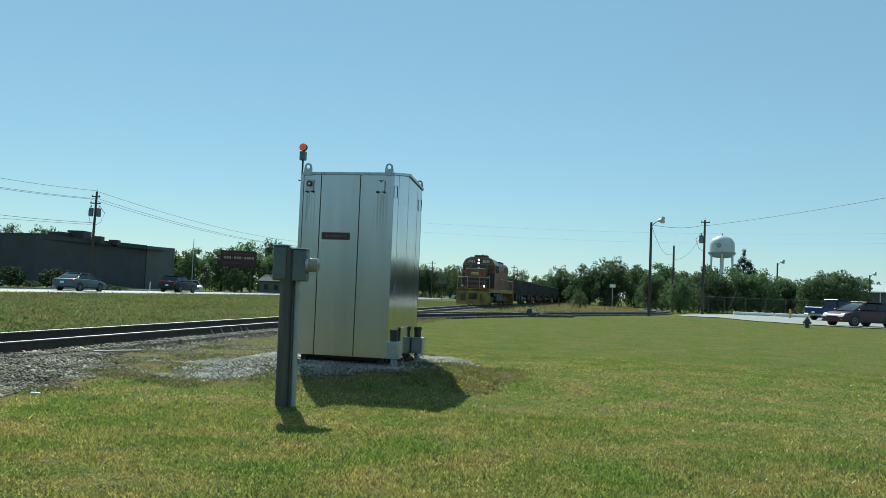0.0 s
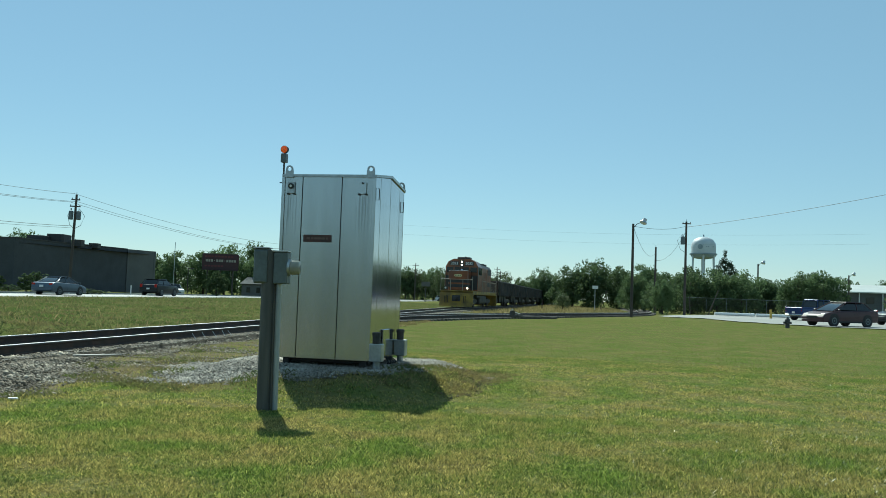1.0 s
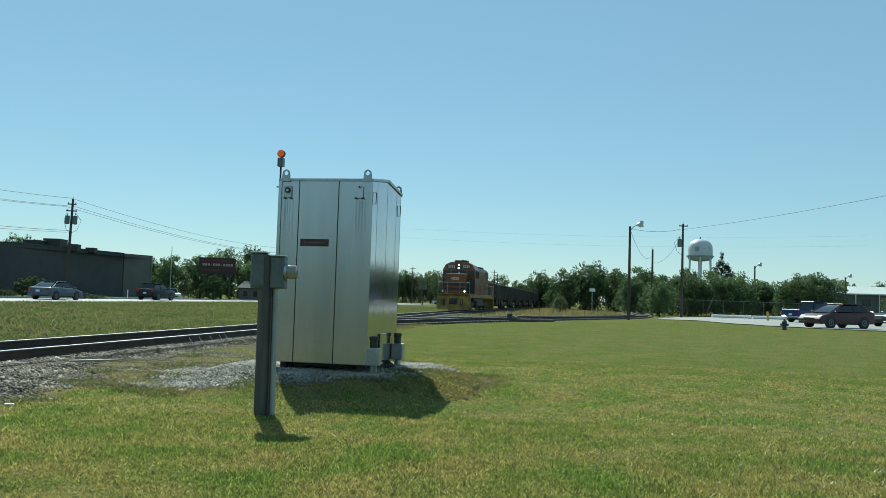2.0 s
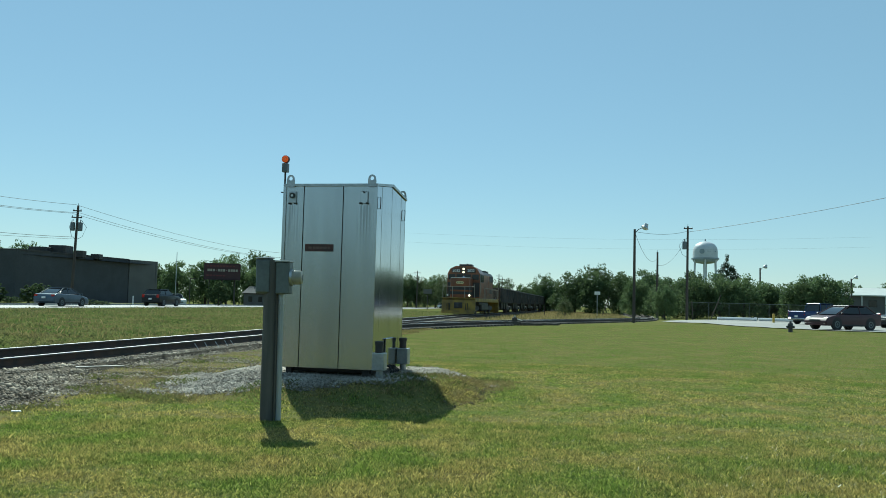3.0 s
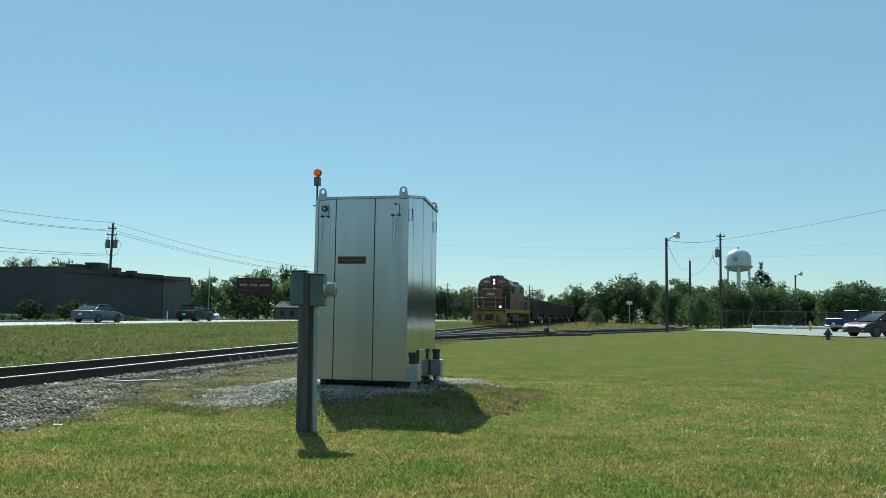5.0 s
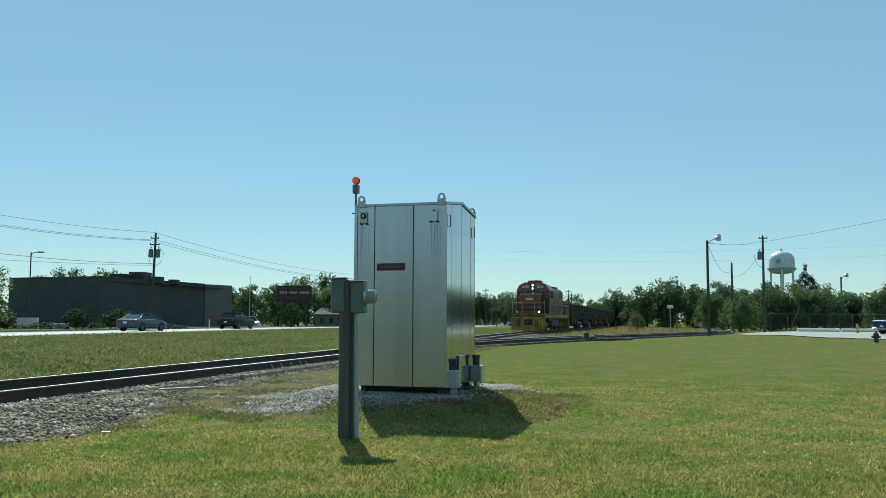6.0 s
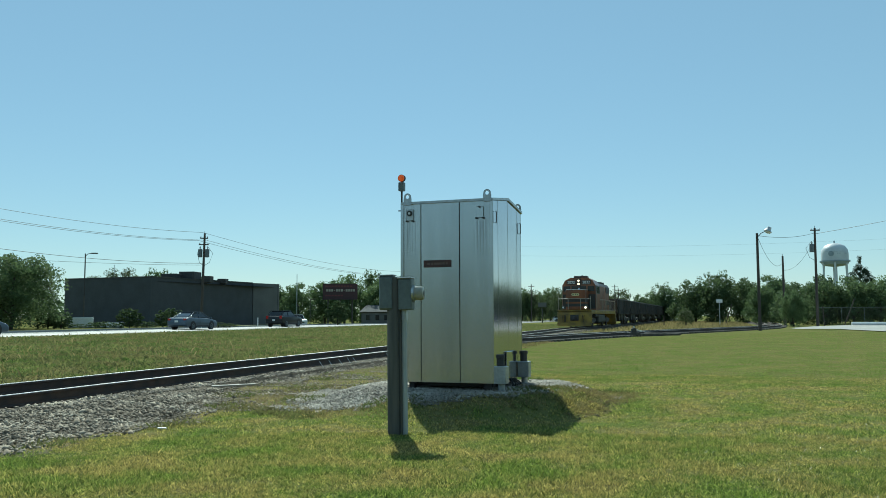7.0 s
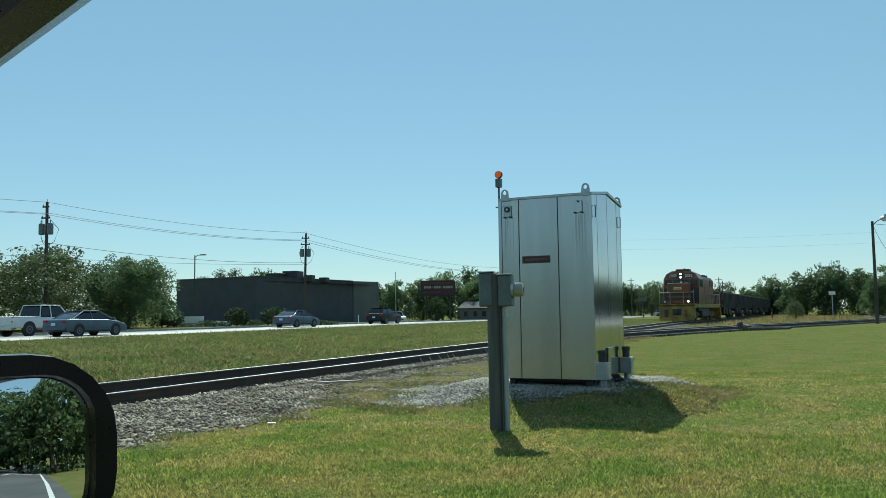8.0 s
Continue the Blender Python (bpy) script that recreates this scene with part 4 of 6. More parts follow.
# ---- trees and shrubs ----
def crown_mesh(name, seed, clumps, per, leaf, material, shape="round"):
    """Leaves in clumps about a unit crown (radius 1, from z 0 to 2): uneven outline, gaps between clumps."""
    r = np.random.default_rng(seed)
    c = r.normal(size=(clumps, 3))
    c /= np.linalg.norm(c, axis=1)[:, None]
    c *= (r.random(clumps) ** 0.3)[:, None]
    lump = 1 + 0.13 * np.sin(3 * np.arctan2(c[:, 1], c[:, 0]) + seed) + 0.1 * np.sin(5 * c[:, 2] + seed * 2.0) + r.normal(0, 0.06, clumps)
    c *= lump[:, None] * 0.86
    if shape == "round":
        c[:, :2] *= np.where(c[:, 2:3] < 0, 1 + 0.55 * np.abs(c[:, 2:3]), 1)
    if shape == "cone":
        c[:, :2] *= (0.75 - 0.62 * c[:, 2:3])
    if shape == "ball":
        c = c / np.maximum(lump, 0.1)[:, None] * 1.02
    c[:, 2] += 1
    size = r.uniform(0.14, 0.27, clumps) * (0.32 if shape == "ball" else 0.6 if shape == "cone" else 1)
    n = clumps * per
    d = r.normal(size=(n, 3))
    d /= np.linalg.norm(d, axis=1)[:, None]
    p = np.repeat(c, per, 0) + d * (np.repeat(size, per) * r.uniform(0.35, 1.0, n) ** 0.6)[:, None] * [0.95, 0.95, 0.8]
    out = d + r.normal(size=(n, 3)) * 0.55                 # leaves face outwards from their clump, more or less
    u = np.cross(out, r.normal(size=(n, 3)))
    u /= np.linalg.norm(u, axis=1)[:, None]
    v = np.cross(out, u)
    v /= np.linalg.norm(v, axis=1)[:, None]
    s = (leaf * r.uniform(0.6, 1.3, n))[:, None]
    V = np.stack([p - u * s, p + v * s * 0.6, p + u * s, p - v * s * 0.6], 1).reshape(-1, 3)
    ob = quick(name, V, np.arange(4 * n).reshape(-1, 4), material)
    me = ob.data
    bpy.data.objects.remove(ob)
    return me


CROWNS = [crown_mesh("crown", 11 + k, 165, 50, 0.043, LEAF) for k in range(5)]
CROWN_PLAIN = crown_mesh("crown", 17, 80, 30, 0.085, LEAF)
CROWNS_FINE = [crown_mesh("crown", 41 + k, 230, 75, 0.028, LEAF) for k in range(2)]
CROWNS_PALE = [crown_mesh("crown", 31 + k, 130, 75, 0.03, LEAF_PALE) for k in range(2)]
CROWN_PINE = crown_mesh("crown", 51, 120, 60, 0.03, NEEDLE, "cone")
SHRUBS = [crown_mesh("foliage", 61 + k, 260, 46, 0.058, LEAF, "ball") for k in range(2)]
HEDGE = crown_mesh("foliage", 65, 90, 30, 0.085, LEAF, "ball")


def trunk_mesh(seed, h, r, limbs=6):
    g = random.Random(seed)
    bm = bmesh.new()
    pts = [Vector((0, 0, -0.4))]
    for k in range(5):
        pts.append(Vector((g.uniform(-0.03, 0.03) * h, g.uniform(-0.03, 0.03) * h, h * 0.16 * (k + 1))))
    for k, (a, c) in enumerate(zip(pts, pts[1:])):
        rod(a, c, r * (1 - 0.15 * k), r * (1 - 0.15 * (k + 1)), 8, bm)
    for k in range(limbs):
        a = pts[1 + k % 4]
        ang = g.uniform(0, math.tau)
        c = a + Vector((math.cos(ang), math.sin(ang), g.uniform(0.5, 1.1))) * h * g.uniform(0.14, 0.22)
        rod(a, c, r * 0.45, r * 0.12, 6, bm)
    return mesh_of("trunk", bm, BARK)


def tree(x, y, top, width, label="leafy green deciduous tree", low=0.12, crown=None, seed=0, group="trees along the railway", name="tree", z=None):
    """A tree that reaches the height top, its crown width wide, beginning at the share low of the height."""
    z = float(ground_z(np.array(x, float), np.array(y, float))) - 0.05 if z is None else z
    t = thing(name, label, "tree", pose(x, y, z, 0, 0, (seed * 67) % 360), group)
    h = top - z
    me = crown or CROWNS[seed % 5]
    tr = new("trunk", trunk_mesh(seed, h, 0.018 * h + 0.06))
    tr.parent = t
    cr = new("crown", me)
    cr.parent = t
    half = h * (1 - low) / 2
    cr.matrix_basis = Matrix.LocRotScale((0, 0, h * (low - 0.06)), None, (width / 2, width / 2, half * 1.06))
    return t


def shrub(x, y, top, width, label, group="clipped shrubs by the building", me=None, z=None):
    z = float(ground_z(np.array(x, float), np.array(y, float))) - 0.05 if z is None else z
    t = thing("shrub", label, "shrub", pose(x, y, z, 0, 0, x * 31 % 360), group)
    st = part("stem", rod((0, 0, -0.2), (0, 0, (top - z) * 0.6), 0.09, 0.05, 8), BARK, t)
    cr = new("foliage", me or SHRUBS[int(abs(x)) % 2])
    cr.parent = t
    cr.matrix_basis = Matrix.LocRotScale((0, 0, 0.02), None, (width / 2, width / 2, (top - z) / 2))
    return t


# across the highway, beside the dark building
tree(-47.6, 58, 7.4, 9.5, "airy pale green tree by the highway", 0.05, CROWNS_PALE[0], 1, "trees across the highway")
tree(-56, 70, 8.8, 10, "airy pale green tree by the highway", 0.05, CROWNS_PALE[1], 2, "trees across the highway")
tree(-48.5, 72, 7.9, 9.0, "dense dark green tree by the highway", 0.03, CROWNS_FINE[0], 3, "trees across the highway")
tree(-53.5, 78, 7.5, 8.0, "dense dark green tree by the highway", 0.03, CROWNS_FINE[1], 4, "trees across the highway")
tree(-62, 66, 9.0, 10, "dense dark green tree by the highway", 0.04, CROWNS_FINE[0], 5, "trees across the highway")
for k, (x, y, top, w) in enumerate(((-84, 158, 11.8, 9), (-77, 160, 11.2, 8), (-92, 165, 10.5, 9), (-70, 165, 9.6, 7), (-110, 170, 12.5, 12))):
    tree(x, y, top, w, "tree rising behind the building's roof", 0.15, CROWNS_PALE[k % 2] if k % 2 == 0 else None, k, "trees behind the building")
shrub(-40.6, 79, 2.3, 3.0, "small rounded clipped shrub before the dark building")
shrub(-35.9, 78, 2.3, 3.3, "rounded clipped shrub before the dark building")
shrub(-46.9, 77.5, 1.95, 2.4, "rounded shrub before the dark building")
shrub(-48.9, 78.5, 2.3, 2.6, "rounded shrub before the dark building")
for k in range(15):
    shrub(-50 + 1.35 * k, 78.6 + 0.2 * k + 0.4 * math.sin(k * 2.1), 0.85 + 0.15 * math.sin(k * 1.7), 2.2, "low hedge shrub before the dark building", "low hedge by the building", HEDGE)
shrub(-25.7, 104, 3.45, 3.6, "broad rounded green bush beside the highway", "bushes beside the highway")
# far side of the highway towards the billboard
for k, (x, y, top, w) in enumerate(((-55, 172, 8.6, 9), (-50, 168, 8.2, 8), (-46, 175, 9.4, 9), (-41, 172, 10.6, 9), (-36.5, 178, 11.2, 10), (-33, 172, 10.0, 9), (-28, 176, 10.4, 10), (-22, 175, 9.6, 10), (-16, 178, 9.8, 10), (-60, 176, 8.0, 9), (-31, 168, 6.6, 7))):
    tree(x, y, top, w, "dark green tree beyond the highway", 0.04, None, 7 + k, "trees beyond the highway", z=-0.8)
# beyond the track, far centre
for k in range(13):
    x = -12 + 2.9 * k
    tree(x, 262 + 9 * math.sin(k * 1.9), 8.6 + 2.0 * abs(math.sin(k * 2.3)), 8.5, "distant green tree beyond the highway", 0.03, CROWNS_PALE[k % 2] if k % 3 == 0 else None, 20 + k, "distant trees", z=-0.6)
# right of the train
for k, (x, y, top, w, low) in enumerate((
        (20.5, 176, 5.8, 6, 0.02), (24.5, 172, 7.9, 5.5, 0.02), (27.5, 170, 6.0, 6, 0.02), (23, 178, 6.0, 7, 0.02), (31, 182, 5.6, 7, 0.02),
        (26.5, 150, 7.6, 8, 0.02), (30, 147, 8.8, 8.5, 0.02), (34.5, 150, 8.3, 8.5, 0.02), (38.5, 147, 8.0, 8, 0.02), (42.5, 150, 7.4, 8, 0.02), (46, 146, 6.9, 8, 0.02), (36, 142, 6.2, 6, 0.02),
        (28.0, 98, 4.4, 2.9, 0.0), (31.6, 112, 4.9, 5, 0.0), (34.5, 108, 5.7, 5.8, 0.0), (38, 108, 6.2, 6, 0.0), (41.5, 109, 6.0, 5.8, 0.0), (45, 112, 5.6, 5.6, 0.0), (37, 117, 6.6, 6, 0.0), (29.5, 118, 5.6, 5, 0.0),
        (46.6, 112, 5.2, 5, 0.0), (47.6, 106, 5.9, 5.4, 0.02), (50.3, 105, 6.6, 6.0, 0.02), (51.2, 110, 6.0, 5.4, 0.0), (43, 118, 5.4, 6, 0.0),
        (91, 180, 8.6, 7, 0.05), (98, 178, 7.8, 7, 0.05), (108, 182, 8.4, 9, 0.05), (63, 175, 7.2, 9, 0.02), (72, 180, 7.6, 9, 0.02),
        # out-of-view trees, added to darken the reflection in the cabinet's side
        (57, 95, 7.2, 7, 0.02), (62, 92, 7.6, 7, 0.02), (68, 94, 7.0, 7, 0.02), (74, 90, 7.8, 8, 0.02))):
    tree(x, y, top, w, "dark green tree in the wood beyond the lot" if y < 140 else "dark green tree in the wood beyond the track", low, None, 40 + k, "wood beyond the lawn")
tree(72, 200, 15.2, 8.5, "tall dark pine tree rising over the wood", 0.3, CROWN_PINE, 77, "pines", "pine_tree")
shrub(17.2, 104, 2.2, 2.2, "pale green bush by the diverging track", "bushes by the track", CROWNS_PALE[1])
# behind the camera, seen in the cabinet's metal and the car's mirror
for k in range(26):
    a = radians(-98 - 8.5 * k)
    rr = 38 + 4 * math.sin(k * 2.1)
    x, y = rr * math.sin(-a), rr * math.cos(a)
    if track_side(np.array(x), np.array(y)) > 5:
        tree(x, y, 11.5 + 2 * math.sin(k * 1.7), 10, "dark green tree along the side road", 0.04, None if k < 8 else CROWN_PLAIN, 80 + k, "trees along the side road")

for k in range(20):
    a = radians(100 + 4.6 * k)
    rr = 78 + 8 * math.sin(k * 1.7)
    tree(-rr * math.sin(a), rr * math.cos(a), 7.6 + 1.2 * math.sin(k * 2.3), 11, "dark green tree across the highway", 0.03, CROWN_PLAIN, 120 + k, "trees across the highway")

for k in range(14):
    a = radians(-100 - 5.5 * k)
    rr = 58 + 5 * math.sin(k * 2.9)
    tree(rr * math.sin(-a), rr * math.cos(a), 11 + 2 * math.sin(k * 1.3), 11, "dark green tree behind the side road", 0.0, CROWN_PLAIN, 160 + k, "trees along the side road")

# far woods close the horizon
wr = np.random.default_rng(5)
pts = []
for k in range(900):
    a = wr.uniform(0, math.tau)
    d = wr.uniform(480, 640)
    pts.append((d * math.sin(a), d * math.cos(a), wr.uniform(2, 9)))
pts = np.array(pts)
n = len(pts) * 40
p = np.repeat(pts, 40, 0) + wr.normal(size=(n, 3)) * [7, 7, 2.6]
u = wr.normal(size=(n, 3))
u /= np.linalg.norm(u, axis=1)[:, None]
v = np.cross(u, wr.normal(size=(n, 3)))
v /= np.linalg.norm(v, axis=1)[:, None]
V = np.stack([p - u * 1.4, p + v * 0.9, p + u * 1.4, p - v * 0.9], 1).reshape(-1, 3)
tagged(quick("far_woods", V, np.arange(4 * n).reshape(-1, 4), LEAF), "dark green woods along the horizon", "woods", kind="stuff")


# ---- vehicles ----
def solid(outline, w, bevel, seg=2):
    bm = prism(outline, -w / 2, w / 2)
    bmesh.ops.recalc_face_normals(bm, faces=bm.faces)
    bmesh.ops.bevel(bm, geom=bm.edges[:], offset=bevel, segments=seg, affect="EDGES", profile=0.6)
    return bm


def greenhouse(x0, x1, x2, x3, z0, z1, w0, w1):
    """A car's cabin: x0..x3 along the belt, x1..x2 along the roof."""
    bm = bmesh.new()
    v = [bm.verts.new(p) for p in ((x0, -w0, z0), (x3, -w0, z0), (x3, w0, z0), (x0, w0, z0), (x1, -w1, z1), (x2, -w1, z1), (x2, w1, z1), (x1, w1, z1))]
    for f in ((0, 1, 5, 4), (1, 2, 6, 5), (2, 3, 7, 6), (3, 0, 4, 7), (4, 5, 6, 7), (3, 2, 1, 0)):
        bm.faces.new([v[i] for i in f])
    bmesh.ops.bevel(bm, geom=bm.edges[:], offset=0.12, segments=3, affect="EDGES")
    return bm


def wheels(t, axles, w, r):
    for x in axles:
        for s in (-1, 1):
            part("wheel_arch", rod((x, s * (w / 2 - 0.12), r + 0.03), (x, s * (w / 2 + 0.004), r + 0.03), r + 0.07, seg=22), BLACK, t)
            wh = part("wheel", rod((x, s * (w / 2 - 0.2), r), (x, s * (w / 2 + 0.01), r), r * 0.6, seg=16), DARK_STEEL, t)
            part("tyre", lathe([(r * 0.62, -0.11), (r * 0.95, -0.11), (r, -0.08), (r, 0.08), (r * 0.95, 0.11), (r * 0.62, 0.11)], 22, m=pose(x, s * (w / 2 - 0.09), r, 90)), BLACK, wh)
            part("rim", lathe([(r * 0.64, -0.01), (r * 0.6, 0.02), (0.1, 0.0), (0.04, 0.02)], 16, m=pose(x, s * (w / 2 + 0.012), r, -90 * s)), GREY_BOX, wh)


def car(kind, coat_mat, label, x, y, heading, z=None, group=""):
    z = float(ground_z(np.array(x, float), np.array(y, float))) + 0.05 if z is None else z
    t = thing({"sedan": "sedan_car", "suv": "suv_car", "crossover": "crossover_car", "pickup": "pickup_truck"}[kind], label, "truck" if kind == "pickup" else "car", pose(x, y, z, 0, 0, heading), group)
    if kind == "sedan":
        w, r, axles = 1.8, 0.32, (-1.38, 1.4)
        out = [(-2.28, 0.26), (-2.38, 0.58), (-2.3, 0.93), (-2.05, 1.0), (-1.4, 0.99), (0.9, 0.93), (1.7, 0.83), (2.2, 0.68), (2.38, 0.48), (2.3, 0.22)]
        cab_x, roof = (-2.05, -0.85, 0.3, 1.5), (0.88, 1.45)
        w0, w1 = 0.8, 0.6
    elif kind == "crossover":
        w, r, axles = 1.88, 0.36, (-1.42, 1.45)
        out = [(-2.3, 0.3), (-2.4, 0.66), (-2.36, 1.0), (-2.15, 1.07), (-1.4, 1.04), (1.0, 0.98), (1.75, 0.9), (2.22, 0.76), (2.4, 0.54), (2.32, 0.26)]
        cab_x, roof = (-2.2, -1.35, 0.15, 1.45), (0.95, 1.58)
        w0, w1 = 0.84, 0.64
    elif kind == "suv":
        w, r, axles = 1.9, 0.37, (-1.38, 1.4)
        out = [(-2.3, 0.35), (-2.36, 0.75), (-2.3, 1.1), (0.95, 1.08), (1.9, 1.0), (2.28, 0.85), (2.36, 0.6), (2.28, 0.32)]
        cab_x, roof = (-2.26, -1.7, 0.15, 1.2), (1.02, 1.64)
        w0, w1 = 0.87, 0.7
    else:
        w, r, axles = 1.98, 0.4, (-1.75, 1.75)
        out = [(-2.85, 0.5), (-2.88, 1.12), (1.05, 1.14), (2.3, 1.1), (2.8, 0.95), (2.86, 0.6), (2.75, 0.4)]
        cab_x, roof = (-0.95, -0.75, 0.7, 1.35), (1.1, 1.86)
        w0, w1 = 0.9, 0.74
    body = part("body", solid(out, w, 0.085, 3), coat_mat, t, "", True)
    wheels(t, axles, w, r)
    x0, x1, x2, x3 = cab_x
    z0, z1 = roof
    part("cabin_glass", greenhouse(x0, x1, x2, x3, z0, z1, w0, w1), GLASS_DARK, t, "dark tinted windows", True)
    part("roof", box(((x1 + x2) / 2, 0, z1 - 0.005), (x2 - x1 + 0.06, 2 * w1 + 0.02, 0.06), 0.025), coat_mat, t)
    mid = (x1 + x2) / 2 - 0.05
    for s in (-1, 1):
        for a, c in ((x0 + 0.02, x1), (x3 - 0.02, x2), (mid, mid)):
            part("pillar", rod((a, s * (w0 + 0.005), z0), (c, s * (w1 + 0.005), z1 - 0.02), 0.035, seg=6), coat_mat, t)
        part("door_mirror", box((x3 - 0.35, s * (w / 2 + 0.06), z0 + 0.1), (0.12, 0.16, 0.13), 0.03), coat_mat, t)
        part("headlight", box((out[-3][0] - 0.16, s * w * 0.38, out[-3][1] - 0.02), (0.26, 0.34, 0.13), 0.03), LENS, t)
        part("tail_light", box((out[1][0] + 0.06, s * w * 0.4, 0.86 if kind == "sedan" else 0.98), (0.1, 0.26, 0.16 if kind == "sedan" else 0.32), 0.02), TAIL, t)
        part("sill", box((0, s * (w / 2 - 0.04), 0.3), (axles[1] - axles[0] - 0.9, 0.1, 0.12), 0.02), BLACK, t)
        for k in (mid, x3 - 0.25):
            part("door_gap", box((k, s * (w / 2 + 0.001), 0.68), (0.012, 0.006, 0.55)), BLACK, t)
        part("door_handle", box((mid + 0.3, s * (w / 2 + 0.012), z0 - 0.14), (0.16, 0.03, 0.03), 0.008), coat_mat, t)
    part("grille", box((out[-2][0] - 0.02, 0, 0.58), (0.06, 0.9, 0.16), 0.02), BLACK, t)
    part("front_bumper", box((out[-1][0] + 0.0, 0, 0.36), (0.16, w - 0.1, 0.18), 0.04), coat_mat, t)
    part("rear_bumper", box((out[0][0] - 0.04, 0, 0.45), (0.16, w - 0.1, 0.2), 0.04), CHROME if kind == "pickup" else coat_mat, t)
    part("number_plate", box((out[1][0] - 0.03, 0, 0.7), (0.03, 0.32, 0.16), 0.004), WHITE_PAINT, t)
    if kind == "pickup":
        part("bed_liner", box((-1.95, 0, 1.13), (1.7, 1.6, 0.06), 0.01), BLACK, t, "dark open cargo bed")
        for s in (-1, 1):
            part("bed_rail", box((-1.92, s * 0.93, 1.16), (1.85, 0.1, 0.07), 0.02), coat_mat, t)
        part("tailgate", box((-2.88, 0, 0.9), (0.06, 1.6, 0.5), 0.02), coat_mat, t)
    return t


ROAD_HEAD = math.degrees(math.atan2(0.987, 0.163))
car("sedan", BLUE_GREY, "blue-grey sedan driving on the highway", -29.1, 67.5, ROAD_HEAD, 0.27, "cars on the highway")
car("suv", BLACK_CAR, "black sport utility car on the highway", -26.7, 85, ROAD_HEAD, 0.28, "cars on the highway")
car("sedan", BLUE_GREY, "blue-grey sedan beside a white pickup on the highway", -32.0, 43.3, ROAD_HEAD, 0.27, "cars on the highway")
car("pickup", WHITE_CAR, "white crew-cab pickup truck on the highway", -36.6, 45.2, ROAD_HEAD, 0.27, "cars on the highway")
car("pickup", WHITE_CAR, "white pickup truck parked beyond the highway", -40.5, 136, -58, -0.2)
car("crossover", MAROON, "dark maroon crossover car parked on the concrete lot", 27.4, 54.8, 200, None, "cars on the lot")
car("pickup", NAVY, "navy blue pickup truck parked on the concrete lot", 35.4, 75.0, 24, None, "cars on the lot")
car("suv", BLACK_CAR, "dark car parked on the concrete lot", 38.2, 66, 195, None, "cars on the lot")
for k, (x, m_) in enumerate(((5.6, WHITE_CAR), (8.2, SILVER), (10.6, WHITE_CAR), (13.0, SILVER), (15.6, WHITE_CAR))):
    car("sedan" if k % 2 else "suv", m_, "pale car far off beyond the highway", x, 252 + 1.5 * k, 10 + 160 * (k % 2), -0.35, "distant parked cars")


# ---- poles, lamps and wires ----
def utility_pole(x, y, top, label, lean=0.0, transformer=0, arms=((0.35, 0.5),), z=None):
    z = float(ground_z(np.array(x, float), np.array(y, float))) if z is None else z
    h = top - z
    t = thing("utility_pole", label, "utility pole", pose(x, y, z, 0, lean, 0), "utility poles")
    part("pole", rod((0, 0, -0.5), (0, 0, h), 0.17, 0.11, 12), POLE_WOOD, t)
    for dz, w in arms:
        a = part("crossarm", box((0, -0.14, h - dz), (2 * w, 0.1, 0.12), 0.01), POLE_WOOD, t)
        for s in (-1, 1):
            part("insulator", lathe([(0.03, 0), (0.06, 0.03), (0.03, 0.07), (0.055, 0.1), (0.02, 0.15)], 10, m=Matrix.Translation((s * (w - 0.08), -0.14, h - dz + 0.06))), GALV, a)
    part("top_pin", rod((0, 0, h), (0, 0, h + 0.25), 0.03, seg=6), GALV, t)
    for k in range(transformer):
        ang = radians(200 + 140 * k)
        can = part("transformer", lathe([(0.16, 0), (0.24, 0.03), (0.24, 0.82), (0.2, 0.9), (0.06, 0.94)], 16, m=Matrix.Translation((0.42 * math.cos(ang), 0.25 * math.sin(ang), h - 2.65))), GREY_BOX, t, "grey transformer can", True)
        part("bushing", rod((0.42 * math.cos(ang), 0.25 * math.sin(ang), h - 1.75), (0.42 * math.cos(ang), 0.25 * math.sin(ang), h - 1.45), 0.04, seg=8), DARK_STEEL, can)
        part("drop_wire", pipe([(0.5 * math.cos(ang), 0.3 * math.sin(ang), h - 1.5), (0.95 * math.cos(ang), 0.3, h - 2.2), (0.6 * math.cos(ang), 0.2, h - 3.2), (0, 0, h - 3.6)], 0.022), BLACK, t)
    return t


pl = utility_pole(-37.0, 88, 10.5, "leaning timber utility pole with three transformers beside the highway", 1.3, 2, ((0.55, 0.45), (1.25, 0.55)))
utility_pole(-46.6, 58, 10.7, "timber utility pole with transformers beside the highway", -0.3, 2, ((0.4, 0.3), (1.3, 0.4)))
utility_pole(-25.4, 160, 10.0, "timber utility pole further along the highway", 0.5, 0, ((0.5, 0.6),), z=-0.6)
for x, y, top in ((-2.9, 240, 10.3), (-5.4, 262, 10.1), (20.5, 240, 10.0), (22.5, 252, 9.4)):
    utility_pole(x, y, top, "distant timber utility pole", 0, 0, ((0.6, 0.9),), z=-0.6)
utility_pole(29.6, 95, 10.75, "timber utility pole beside the wood", 0.3, 1, ((0.25, 0.5),))
utility_pole(28.4, 103, 8.25, "thin timber pole without crossarm beside the wood", 0, 0, ())


